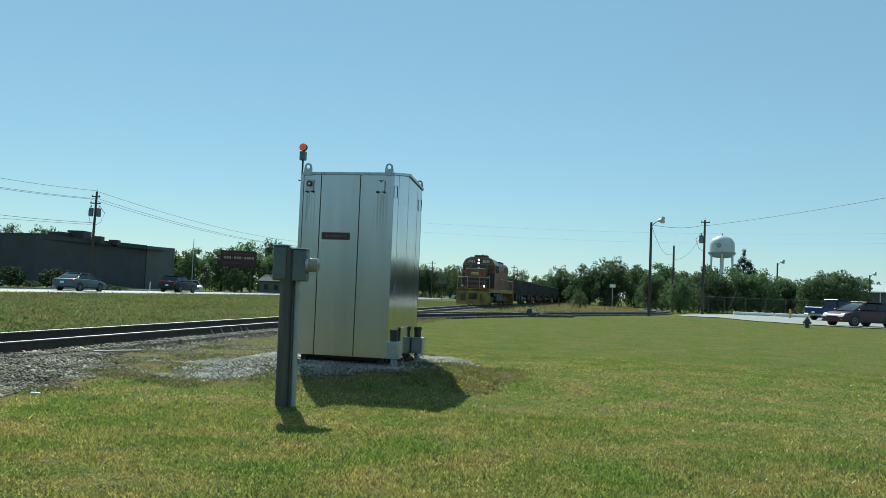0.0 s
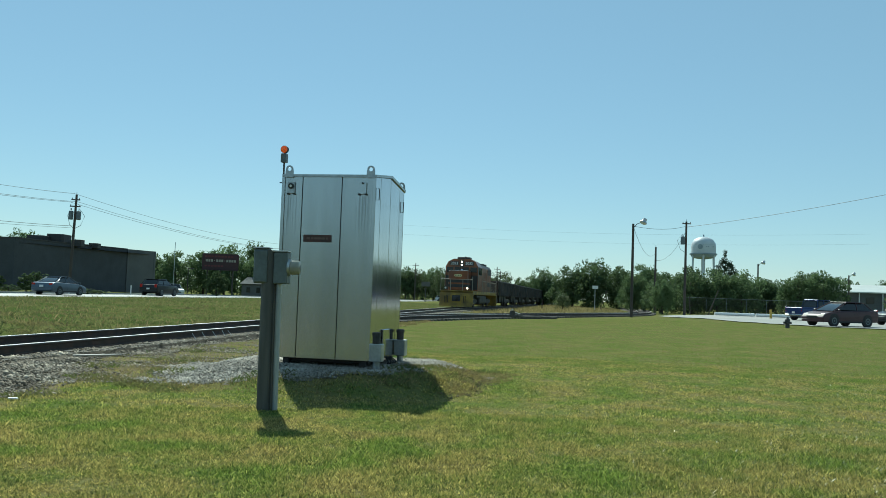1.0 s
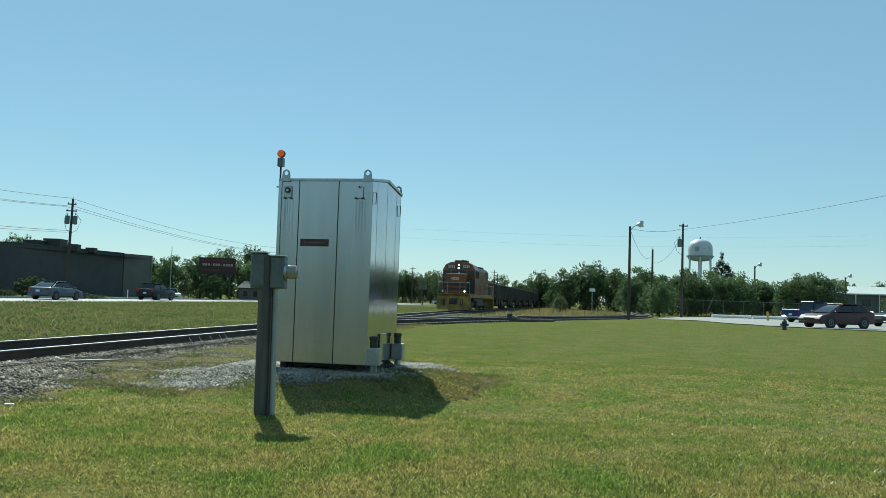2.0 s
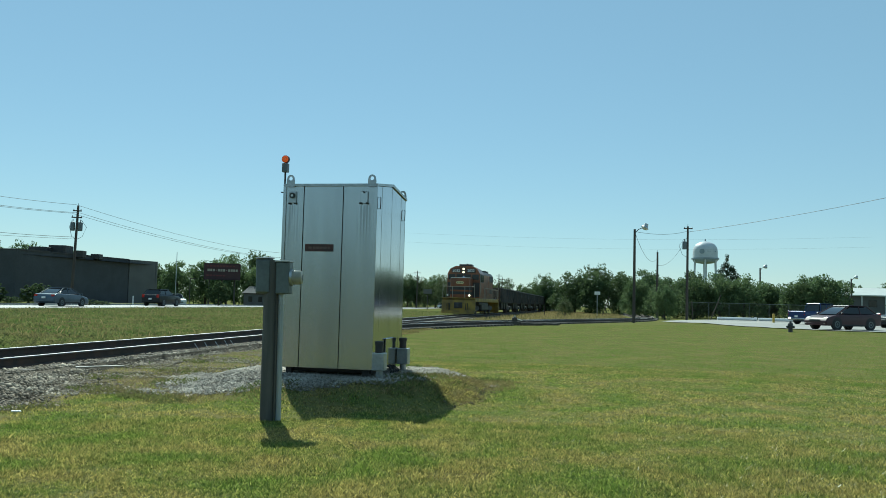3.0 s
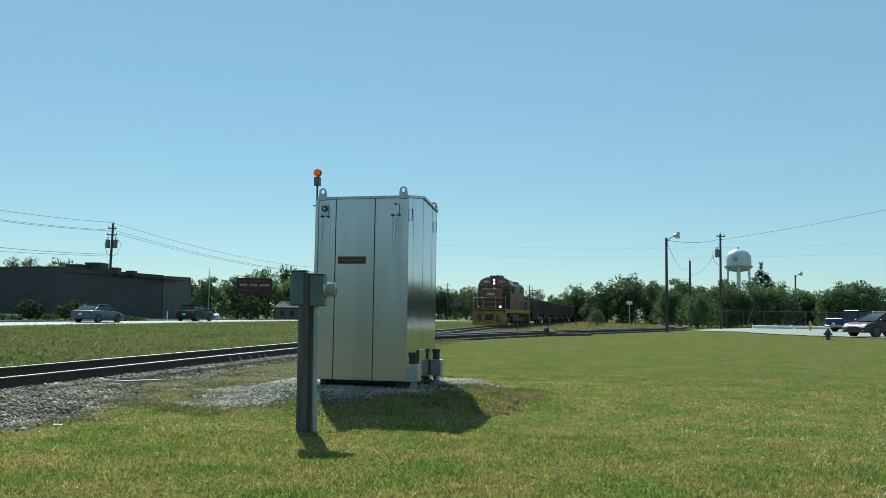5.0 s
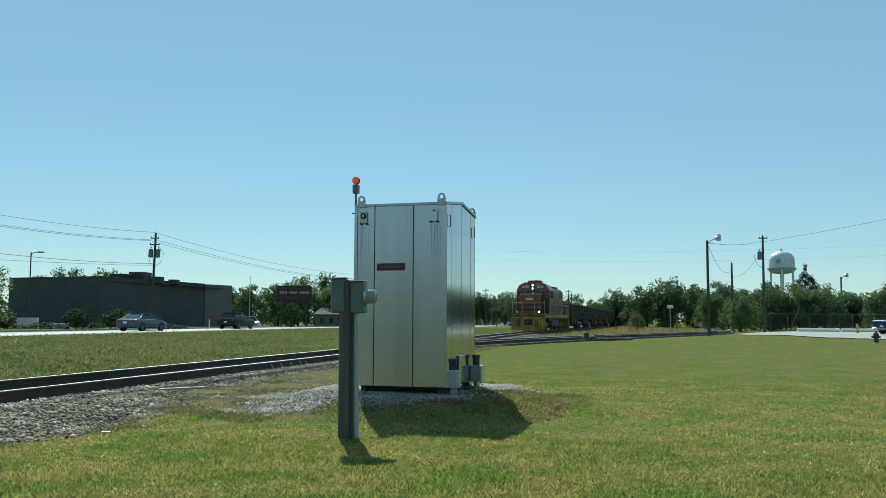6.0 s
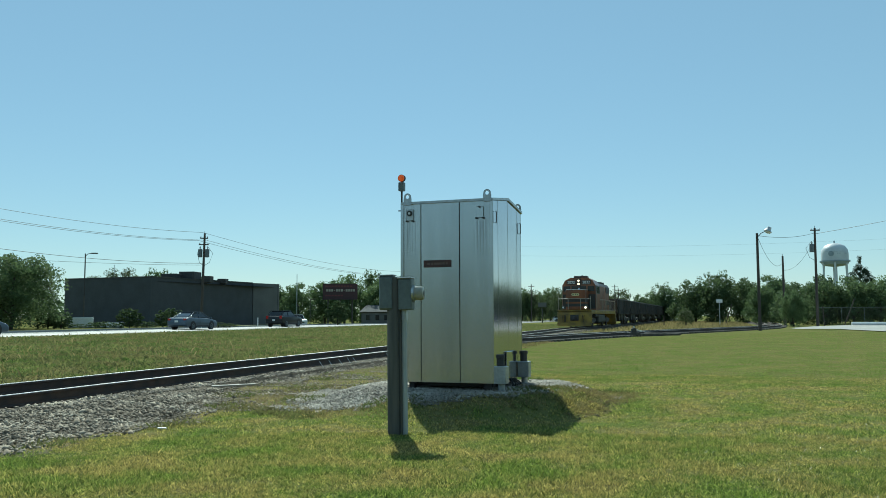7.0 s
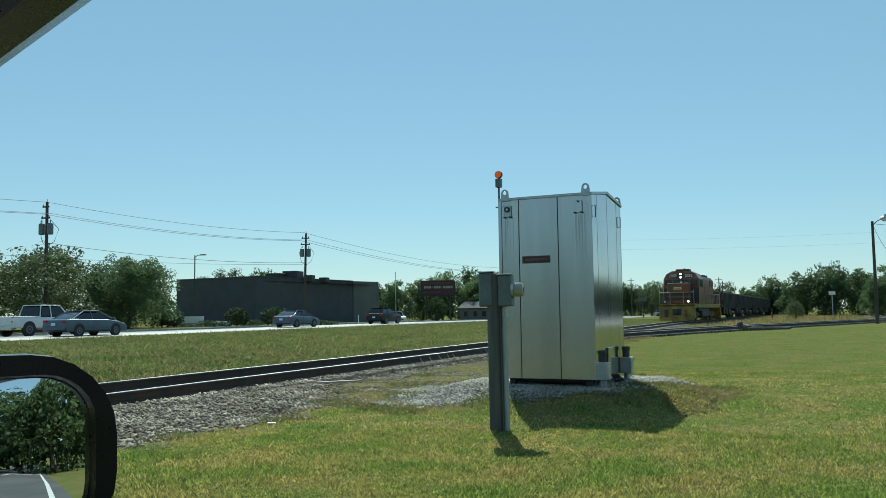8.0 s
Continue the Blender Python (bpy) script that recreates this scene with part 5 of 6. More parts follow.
def lamp_pole(x, y, top, label, reach, head, wood=True, z=None):
    z = float(ground_z(np.array(x, float), np.array(y, float))) if z is None else z
    h = top - z
    t = thing("street_lamp", label, "street lamp", pose(x, y, z))
    part("pole", rod((0, 0, -0.5), (0, 0, h), 0.14 if wood else 0.07, 0.1 if wood else 0.06, 12), POLE_WOOD if wood else DARK_STEEL, t)
    part("arm", pipe([(0, -0.1, h - 0.35), (reach * 0.4, -0.12, h - 0.02 if head == "bell" else h - 0.05), (reach, -0.14, h + (0.18 if head == "bell" else 0.0))], 0.035), DARK_STEEL, t)
    if head == "bell":
        hd = part("lamp_head", lathe([(0.1, 0.32), (0.17, 0.3), (0.2, 0.1), (0.34, -0.08), (0.33, -0.1)], 16, m=pose(reach + 0.12, -0.14, h + 0.2, 0, 25, 0)), GALV, t, "grey bell-shaped lamp head")
        part("lens", lathe([(0.3, -0.1), (0.24, -0.2), (0.08, -0.25)], 16, m=pose(reach + 0.12, -0.14, h + 0.2, 0, 25, 0)), LENS, hd)
    else:
        part("lamp_head", box((reach + 0.2, -0.14, h + 0.0), (0.7, 0.3, 0.12), 0.03), DARK_STEEL, t)
    return t


lamp_pole(17.85, 72, 8.1, "dark timber lamp pole with a bell-shaped lamp on the lawn", 0.75, "bell")
lamp_pole(48.0, 120, 7.5, "timber lamp pole beyond the trees", 0.6, "bell")
lamp_pole(67.4, 132, 6.8, "timber lamp pole before the low building", 0.6, "bell")
lamp_pole(-48.9, 85, 8.2, "black steel lamp pole by the dark building", 0.9, "flat", False)
lamp_pole(-36.6, 130, 4.1, "pale thin lamp post beyond the highway", 0.25, "flat", False)
flag = thing("flagpole", "tall thin bare metal pole beyond the highway", "flagpole", pose(-37.3, 125, -0.5))
part("pole", rod((0, 0, -0.2), (0, 0, 8.2), 0.07, 0.045, 10), GALV, flag)
part("finial", lathe([(0.02, 0), (0.07, 0.06), (0.02, 0.13)], 10, m=Matrix.Translation((0, 0, 8.2))), GALV, flag)


def wire(a, b, sag, r=0.017, label="thin dark overhead cable between poles"):
    a, b = Vector(a), Vector(b)
    pts = [a.lerp(b, k / 20) - Vector((0, 0, sag * 4 * (k / 20) * (1 - k / 20))) for k in range(21)]
    tagged(part("overhead_cable", pipe(pts, r, 4), BLACK), label, "cable", "overhead cables")


for dx, z_a, z_b in ((0, 10.7, 10.6), (-0.4, 9.75, 9.7), (0.4, 9.75, 9.75)):
    wire((-46.6 + dx, 58, z_a), (-37 + dx, 88, z_b), 0.5)
    wire((-37 + dx, 88, z_b), (-25.4 + dx, 160, z_b - 0.7), 1.0)
    wire((-56 + dx, 24, z_a), (-46.6 + dx, 58, z_a), 0.5)
wire((-46.6, 58, 7.4), (-37, 88, 7.2), 0.5, 0.02)
wire((-60, 60, 7.4), (-37.2, 88, 7.0), 0.4, 0.014)
wire((-46.6, 58, 6.6), (-62, 100, 7.4), 0.5, 0.02)
wire((-25.4, 160, 9.4), (-2.9, 240, 9.6), 1.0)
wire((29.6, 95, 10.1), (60, 42, 17.5), 1.2, 0.02)
wire((17.85, 72, 7.9), (29.6, 95, 10.2), 0.3, 0.016)
wire((17.9, 72, 7.75), (28.4, 103, 7.5), 1.2, 0.016)
wire((28.4, 103, 6.6), (29.6, 95, 9.6), 1.0, 0.016)
wire((-40, 236, 19.5), (110, 205, 17.8), 2.0, 0.009)
wire((-40, 236, 22.0), (110, 205, 20.3), 2.0, 0.009)


for v, u in ((-24.0, 7.0), (-60.0, 6.5)):
    p = lane_m @ Vector((u, v, 0))
    utility_pole(p.x, p.y, 10.0, "timber utility pole beside the side road", 0, 0, ((0.5, 0.6),))
for v in (-18.0, -36.0):
    p = lane_m @ Vector((3.2, v, 0))
    t = thing("marker_post", "short white marker post by the side road", "post", pose(p.x, p.y, 0))
    part("post", rod((0, 0, -0.1), (0, 0, 0.9), 0.05, seg=8), WHITE_PAINT, t)


# ---- along the lot: fence, pipes, hydrant, bollards ----
def up(x, y):
    return float(ground_z(np.array(x, float), np.array(y, float)))


fence = thing("chain_link_fence", "grey chain-link fence along the back of the lot", "fence")
fa, fb = Vector((31.0, 99, 0)), Vector((52, 103, 0))
fn = 9
for k in range(fn):
    p = fa.lerp(fb, k / (fn - 1))
    part("post", rod((p.x, p.y, up(p.x, p.y) - 0.3), (p.x, p.y, up(p.x, p.y) + 1.95), 0.03, seg=8), GREY_BOX, fence)
part("top_rail", rod((fa.x, fa.y, 2.13), (fb.x, fb.y, 2.13), 0.02, seg=6), GREY_BOX, fence)
V, F = [], []
along_f = (fb - fa)
for s in (-1, 1):
    for k in range(-9, 110):
        a0, a1 = k * 0.2, k * 0.2 + s * 1.8
        q = []
        for off in (0, 0.012):
            for aa, z in ((a0 + off, 0.3), (a1 + off, 2.1)):
                p = fa + along_f.normalized() * min(max(aa, 0), along_f.length)
                q.append((p.x, p.y + 0.004 * s, z))
        F.append([len(V), len(V) + 1, len(V) + 3, len(V) + 2])
        V += q
tagged(quick("wire_fabric", np.array(V), np.array(F), DARK_STEEL, fence), "woven wire mesh", kind="stuff")

for k, (x, y, ln, ang) in enumerate(((33.5, 90, 4.2, -4), (39.0, 88, 7.5, -12), (41.5, 90.5, 5.0, -6))):
    t = thing("concrete_pipe", "long white pipe lying on the lot", "pipe", pose(x, y, up(x, y) + 0.235, 0, 0, ang), "pipes on the lot")
    part("pipe", rod((-ln / 2, 0, 0), (ln / 2, 0, 0), 0.16, seg=14), WHITE_PAINT, t)
    part("collar", rod((ln / 2 - 0.3, 0, 0), (ln / 2, 0, 0), 0.19, seg=14), WHITE_PAINT, t)
for x, y, top, tilt in ((33.0, 97, 3.2, 22), (30.6, 96, 2.2, -3), (25.2, 120, 3.0, 18)):
    t = thing("leaning_post", "thin weathered post leaning by the fence", "post", pose(x, y, up(x, y), 0, tilt, 0))
    part("post", rod((0, 0, -0.2), (0, 0, top), 0.06, 0.05, 8), POLE_WOOD, t)

t = thing("fire_hydrant", "dark fire hydrant standing in the lawn", "hydrant", pose(20.35, 46.6, up(20.35, 46.6) - 0.06))
part("barrel", lathe([(0.16, -0.1), (0.16, 0.05), (0.12, 0.07), (0.11, 0.42), (0.15, 0.44), (0.15, 0.48), (0.12, 0.56), (0.06, 0.62), (0.04, 0.68)], 16), IRON, t, "", True)
for d in ((1, 0), (-1, 0), (0, -1)):
    part("nozzle", rod((d[0] * 0.08, d[1] * 0.08, 0.36), (d[0] * 0.22, d[1] * 0.22, 0.36), 0.065, seg=12), IRON, t)
t = thing("bollard", "yellow concrete-filled bollard on the lot", "bollard", pose(33.3, 80, up(33.3, 80)))
part("post", lathe([(0.11, -0.1), (0.11, 0.82), (0.08, 0.88), (0.03, 0.9)], 14), YELLOW_POST, t)
t = thing("road_sign", "small white sign on a thin post by the track", "sign", pose(22.4, 110, up(22.4, 110)))
part("post", rod((0, 0, -0.2), (0, 0, 2.9), 0.05, seg=8), GALV, t)
part("plate", box((0, -0.06, 3.1), (0.75, 0.03, 0.42), 0.01), WHITE_PAINT, t)
t = thing("marker_post", "thin dark marker post by the track", "post", pose(14.2, 101, up(14.2, 101)))
part("post", rod((0, 0, -0.2), (0, 0, 1.3), 0.06, seg=8), RAIL_SIDE, t)
t = thing("store_sign", "pale roadside store sign on a post", "sign", pose(0.1, 200, -0.6))
part("post", rod((0, 0, 0), (0, 0, 3.6), 0.12, seg=8), DARK_STEEL, t)
part("plate", box((0, 0, 4.5), (2.0, 0.2, 1.1), 0.03), PALE_WALL, t)
for x, y, w, h in ((-47.4, 82, 2.3, 1.15), (-44.5, 82.5, 2.5, 0.6)):
    t = thing("low_sign", "low white sign block before the dark building", "sign", pose(x, y, up(x, y) - 0.05, 0, 0, 20))
    part("block", box((0, 0, h / 2), (w, 0.3, h), 0.03), WHITE_PAINT, t)
    part("base", box((0, 0, 0.08), (w + 0.2, 0.5, 0.16), 0.02), CONCRETE, t)
for x, y in ((-33.2, 79), (-30.6, 88)):
    t = thing("marker_post", "short pale marker post by the highway", "post", pose(x, y, up(x, y)))
    part("post", rod((0, 0, -0.1), (0, 0, 1.0), 0.06, seg=8), WHITE_PAINT, t)

# switch stand and loose ties where the tracks part
t = thing("switch_stand", "rusty low switch stand with pale target between the tracks", "switch stand", pose(5.2, 52.6, 0.12, 0, 0, 25))
part("base", box((0, 0, 0.06), (1.6, 0.25, 0.16), 0.02), TIE, t)
part("stand", box((0.4, 0, 0.25), (0.3, 0.2, 0.3), 0.03), DARK_STEEL, t)
part("lever", rod((0.4, 0, 0.36), (1.0, 0.1, 0.2), 0.025, seg=8), WHITE_PAINT, t)
part("target", box((0.4, 0, 0.46), (0.12, 0.03, 0.1), 0.01), GALV, t)
for k, (x, y, a, ln) in enumerate(((7.6, 55.2, 20, 2.4), (6.7, 54.0, 32, 2.0), (-2.2, 21.3, 8, 1.6), (8.4, 56.5, 45, 1.8))):
    t = thing("loose_tie", "discarded dark timber tie lying beside the track", "railway tie", pose(x, y, up(x, y) + 0.08, 3, 2, a), "loose ties")
    part("timber", box((0, 0, 0), (ln, 0.22, 0.17), 0.015), TIE, t)
t = thing("loose_board", "thin pale board lying on the ballast", "board", pose(-5.3, 13.9, 0.13, 4, 0, 40))
part("board", box((0, 0, 0), (0.78, 0.06, 0.025), 0.006), RAILING, t)
t = thing("litter_scrap", "white scrap of litter on the lawn", "litter", pose(-4.35, 9.15, 0.07, 8, 4, 30))
part("scrap", box((0, 0, -0.03), (0.1, 0.035, 0.015), 0.005), WHITE_PAINT, t)
# thin rods stuck beside the near rail
for k, (yy, tilt) in enumerate(((19.3, -38), (19.8, -36), (20.4, -40), (20.9, -34), (21.3, -42), (23.7, -38))):
    x = float(main_x(np.array(yy))) + 1.15
    t = thing("track_rod", "thin pale steel rod leaning by the rail", "rod", pose(x, yy, 0.09, 0, tilt, -12), "rods beside the rail")
    part("rod", rod((0, 0, -0.05), (0, 0, 0.2), 0.007, seg=6), GALV, t)

# ---- the camera's own car: side mirror, window pillar, door ----
own = thing("parked_car", "dark car with black door mirror waiting on the side road", "car", Matrix.Translation((-0.08, -0.06, 0.06)) @ pose(0, 0, 0, 0, 0, CAR_YAW))
EYE = 1.24
# local: y ahead, x to the right; the side window's plane at x = 0.30
part("window_pillar", pipe([(0.30, -0.5, EYE + 0.42), (0.305, 0.1, EYE + 0.395), (0.305, 0.45, EYE + 0.365), (0.31, 0.66, EYE + 0.335), (0.31, 1.08, EYE + 0.295), (0.33, 1.42, EYE + 0.1), (0.35, 1.7, EYE - 0.2)], 0.058, 10), CAR_PLASTIC, own, "black window pillar")
# roof slab out of view, added to keep sun off the window pillar
part("roof", box((-0.36, -0.35, EYE + 0.46), (1.4, 1.9, 0.07), 0.02), BLACK_CAR, own, "black car roof, out of view, shading the pillar")
door = part("door", solid([(-0.55, 0.3), (-0.55, EYE - 0.42), (1.45, EYE - 0.40), (1.5, 0.3)], 0.16, 0.04), BLACK_CAR, own)
door.data.transform(Matrix.Translation((0.36, 0, 0)) @ pose(0, 0, 0, 0, 0, 90))
wing = part("front_wing", solid([(1.52, 0.35), (1.52, EYE - 0.40), (2.6, EYE - 0.5), (2.75, 0.4)], 0.2, 0.05), BLACK_CAR, own)
wing.data.transform(Matrix.Translation((0.36, 0, 0)) @ pose(0, 0, 0, 0, 0, 90))
wh = part("wheel", rod((0.2, 2.1, 0.28), (0.42, 2.1, 0.28), 0.2, seg=18), DARK_STEEL, own)
part("tyre", rod((0.2, 2.1, 0.28), (0.43, 2.1, 0.28), 0.33, seg=28), BLACK, wh)


def rounded(w, h, r, n=6):
    pts = []
    for cx, cz, a0 in ((w / 2 - r, h / 2 - r, 0), (-w / 2 + r, h / 2 - r, 90), (-w / 2 + r, -h / 2 + r, 180), (w / 2 - r, -h / 2 + r, 270)):
        for k in range(n + 1):
            a = radians(a0 + 90 * k / n)
            pts.append((cx + r * math.cos(a), cz + r * math.sin(a)))
    return pts


def world_dir(az, el):
    a, e = radians(az), radians(el)
    return Vector((-math.sin(a) * math.cos(e), math.cos(a) * math.cos(e), math.sin(e)))


MC = Vector((-0.08, -0.06, 1.3)) + 0.80 * world_dir(42.4, -8.6)      # middle of the mirror
mn = Vector((0.74, -0.67, 0.075)).normalized()                        # the way the glass faces
mm = Matrix.Translation(MC) @ (-mn).to_track_quat("Y", "Z").to_matrix().to_4x4()
mm_local = own.matrix_basis.inverted() @ mm
# local to the mirror: y away from the viewer, x to the right
bm = bmesh.new()
rings = []
for y_, s in ((0.0, 0.985), (-0.012, 1.0), (0.02, 1.03), (0.06, 0.98), (0.085, 0.8), (0.095, 0.5)):
    rings.append([bm.verts.new((p[0] * s, y_, p[1] * s)) for p in rounded(0.215, 0.172, 0.07)])
inner = [bm.verts.new((p[0], -0.008, p[1])) for p in rounded(0.182, 0.138, 0.042)]
inner_back = [bm.verts.new((p[0], 0.012, p[1])) for p in rounded(0.178, 0.134, 0.042)]
n = len(inner)
for a, c in list(zip(rings[1:], rings[2:])) + [(inner, rings[1]), (inner_back, inner)]:
    for k in range(n):
        bm.faces.new((a[k], a[(k + 1) % n], c[(k + 1) % n], c[k]))
bm.faces.new(rings[-1])
bmesh.ops.delete(bm, geom=[v for v in bm.verts if not v.link_faces], context="VERTS")
bm.transform(mm_local)
housing = part("door_mirror", bm, CAR_PLASTIC, own, "black plastic mirror housing", True)
gb = bmesh.new()
rings = []
for s in (0.04, 0.2, 0.4, 0.6, 0.8, 0.92, 1.0):                        # slightly domed glass
    rings.append([gb.verts.new((p[0] * s, 0.003 + (p[0] ** 2 + p[1] ** 2) * s * s / 2.0, p[1] * s)) for p in rounded(0.178, 0.134, 0.042)])
for a, c in zip(rings, rings[1:]):
    for k in range(len(a)):
        gb.faces.new((a[k], a[(k + 1) % len(a)], c[(k + 1) % len(a)], c[k]))
gb.faces.new(rings[0])
gb.transform(mm_local)
part("mirror_glass", gb, MIRROR, housing, "silvered mirror glass", True)
foot = mm_local @ Vector((-0.12, 0.05, -0.06))
part("mirror_foot", pipe([foot + Vector((0.03, 0, 0.01)), foot, Vector((0.40, foot.y + 0.02, EYE - 0.36)), Vector((0.38, foot.y + 0.03, EYE - 0.5))], 0.03, 8), CAR_PLASTIC, own)


# ---- loose ground cover: grass blades, stones ----
def blades(name, x, y, h, w, material, label, seed, z=None, lean=0.45, simple=False):
    """Single bent grass blades, each two triangles, at the given places."""
    r = np.random.default_rng(seed)
    n = len(x)
    z = ground_z(x, y) - 0.005 if z is None else z
    a = r.uniform(0, math.tau, n)
    dx, dy = np.cos(a) * w / 2, np.sin(a) * w / 2
    b = r.uniform(0, math.tau, n)
    l = h * lean * r.uniform(0.2, 1.2, n)
    tx, ty = x + np.cos(b) * l, y + np.sin(b) * l
    mx, my = x + np.cos(b) * l * 0.35, y + np.sin(b) * l * 0.35
    if simple:
        V = np.stack([np.stack([x - dx, y - dy, z], -1), np.stack([x + dx, y + dy, z], -1), np.stack([tx, ty, z + h * r.uniform(0.8, 1.05, n)], -1)], 1).reshape(-1, 3)
        return tagged(quick(name, V, np.arange(3 * n).reshape(-1, 3), material), label, "grass", kind="stuff")
    V = np.stack([np.stack([x - dx, y - dy, z], -1), np.stack([x + dx, y + dy, z], -1), np.stack([mx + dx * 0.7, my + dy * 0.7, z + h * 0.6], -1),
                  np.stack([tx, ty, z + h * r.uniform(0.8, 1.05, n)], -1)], 1).reshape(-1, 3)
    i = np.arange(n)[:, None] * 4
    F = np.concatenate([i + [0, 1, 2], i + [0, 2, 3]], 0)
    return tagged(quick(name, V, F, material), label, "grass", kind="stuff")


def wedge(r, n, d0, d1, a0, a1, power=1.0):
    """Places in front of the camera between two distances; power > 1 crowds them towards the near end."""
    d = d0 + (d1 - d0) * r.random(n) ** power
    a = np.radians(r.uniform(a0, a1, n))
    return -d * np.sin(a), d * np.cos(a)


def on_lawn(x, y):
    s = track_side(x, y)
    edge = gravel_edge(x, y) - 0.2
    side_x = (x * math.cos(radians(CAR_YAW)) + y * math.sin(radians(CAR_YAW)))
    return (s > edge) & (pad_field(x, y) < 0.02) & (lot_mask(x, y) < 0.5) & (side_x > 1.1)


def tufts(x, y, per, spread):
    """Each place becomes a small tuft of blades."""
    n = len(x) * per
    return np.repeat(x, per) + gr.normal(0, spread, n), np.repeat(y, per) + gr.normal(0, spread, n)


gr = np.random.default_rng(3)
x, y = tufts(*wedge(gr, 52000, 3.2, 9.5, -31, 46, 0.85), 9, 0.02)
k = on_lawn(x, y) & (gr.random(len(x)) > 0.52 * worn(x, y))
x, y = x[k], y[k]
patch = 0.5 + 0.3 * wave(x, y, 1.9, 6) + 0.2 * wave(x, y, 7.0, 2)
blades("lawn_grass", x, y, (0.013 + 0.024 * patch) * gr.uniform(0.5, 1.6, len(x)), gr.uniform(0.008, 0.017, len(x)), BLADE, "short mown green lawn grass", 4, lean=1.1, simple=True)
x, y = tufts(*wedge(gr, 40000, 9.5, 19, -31, 50, 0.9), 7, 0.026)
k = on_lawn(x, y) & (gr.random(len(x)) > 0.52 * worn(x, y))
x, y = x[k], y[k]
patch = 0.5 + 0.3 * wave(x, y, 1.9, 6) + 0.2 * wave(x, y, 7.0, 2)
blades("lawn_grass_middle", x, y, (0.013 + 0.02 * patch) * gr.uniform(0.5, 1.5, len(x)), gr.uniform(0.012, 0.022, len(x)), BLADE, "short mown lawn grass round the mound", 14, lean=0.9, simple=True)
x, y = gr.uniform(-8, 2.5, 90000), gr.uniform(8, 24, 90000)
k = on_lawn(x, y) & (gr.random(len(x)) < 0.5 * worn(x, y))
blades("thin_turf", x[k], y[k], gr.uniform(0.015, 0.05, k.sum()), gr.uniform(0.008, 0.015, k.sum()), DRY_GRASS, "thin dry turf between gravel and rails", 16, lean=1.2, simple=True)
x, y = wedge(gr, 34000, 3.2, 20, -31, 46, 1.1)
k = on_lawn(x, y) & (gr.random(len(x)) < 0.45 + 0.4 * wave(x, y, 1.1, 15))
blades("lawn_straw", x[k], y[k], gr.uniform(0.006, 0.02, k.sum()), gr.uniform(0.006, 0.012, k.sum()), DRY_GRASS, "bleached straw bits in the lawn", 15, lean=1.8, simple=True)
x, y = wedge(gr, 170000, 17, 62, -32, 14, 1.3)
k = on_lawn(x, y)
x, y = x[k], y[k]
blades("lawn_grass_far", x, y, gr.uniform(0.012, 0.032, len(x)), gr.uniform(0.02, 0.045, len(x)), BLADE_FAR, "mown lawn grass further off", 5, lean=1.1, simple=True)
# unmown strip between the railway and the highway
x, y = wedge(gr, 215000, 11, 120, -6, 50, 1.5)
s = track_side(x, y)
k = (s < -2.3 + 0.3 * wave(x, y, 1.5, 4)) & (x > road_edge(y) + 0.3)
x, y = x[k], y[k]
far = np.hypot(x, y) / 40
blades("verge_grass", x, y, gr.uniform(0.04, 0.13, len(x)) * (0.75 + 0.5 * wave(x, y, 0.8, 9) ** 2), gr.uniform(0.012, 0.02, len(x)) * (0.8 + far), ROUGH_GRASS, "rough green grass of the verge", 6, lean=1.3)
x, y = wedge(gr, 7000, 11, 100, 2, 50, 1.5)
s = track_side(x, y)
k = (s < -2.2) & (x > road_edge(y) + 0.3) & (wave(x, y, 0.5, 12) > -0.1)
x, y = x[k], y[k]
blades("verge_straw", x, y, gr.uniform(0.12, 0.26, len(x)), gr.uniform(0.01, 0.02, len(x)), DRY_GRASS, "dry straw-coloured stalks of the verge", 7, lean=0.5)
# dry grass between the two tracks, far off
x, y = gr.uniform(0, 60, 60000), gr.uniform(52, 175, 60000)
sx = np.interp(y, SIDING[:, 1], SIDING[:, 0])
k = (track_side(x, y) > 2.4) & (x < sx - 2.4)
blades("dry_verge_grass", x[k], y[k], gr.uniform(0.12, 0.35, k.sum()), gr.uniform(0.04, 0.08, k.sum()), DRY_GRASS, "dry straw-coloured grass between the tracks", 8)
# weeds and dead grass on the mound and at the gravel's edge
x, y = gr.uniform(-5.6, 2.2, 90000), gr.uniform(9.4, 17, 90000)
f = pad_field(x, y)
k = (f > -0.32) & (f < 0.1) & (gr.random(len(x)) < np.where(x > -0.3, 0.75, 0.3)) & (track_side(x, y) > 1.7)
blades("mound_grass", x[k], y[k], gr.uniform(0.02, 0.06, k.sum()), gr.uniform(0.006, 0.012, k.sum()), DRY_GRASS, "dead tan grass round the gravel mound", 9, lean=0.9)
x, y = gr.uniform(-7.2, 1.6, 60000), gr.uniform(7, 19, 60000)
f, s = pad_field(x, y), track_side(x, y)
k = (s > 1.7) & (((f > -0.5) & (f < 0.2)) | (np.abs(s - gravel_edge(x, y)) < 0.35)) & (wave(x, y, 3.3, 11) > 0.3)
blades("weeds", x[k], y[k], gr.uniform(0.03, 0.08, k.sum()), gr.uniform(0.008, 0.016, k.sum()), ROUGH_GRASS, "green weeds growing through the gravel", 10, lean=1.1)
x, y = wedge(gr, 9000, 4, 16, -28, 40)
k = on_lawn(x, y) & (wave(x, y, 2.7, 14) > 0.55)
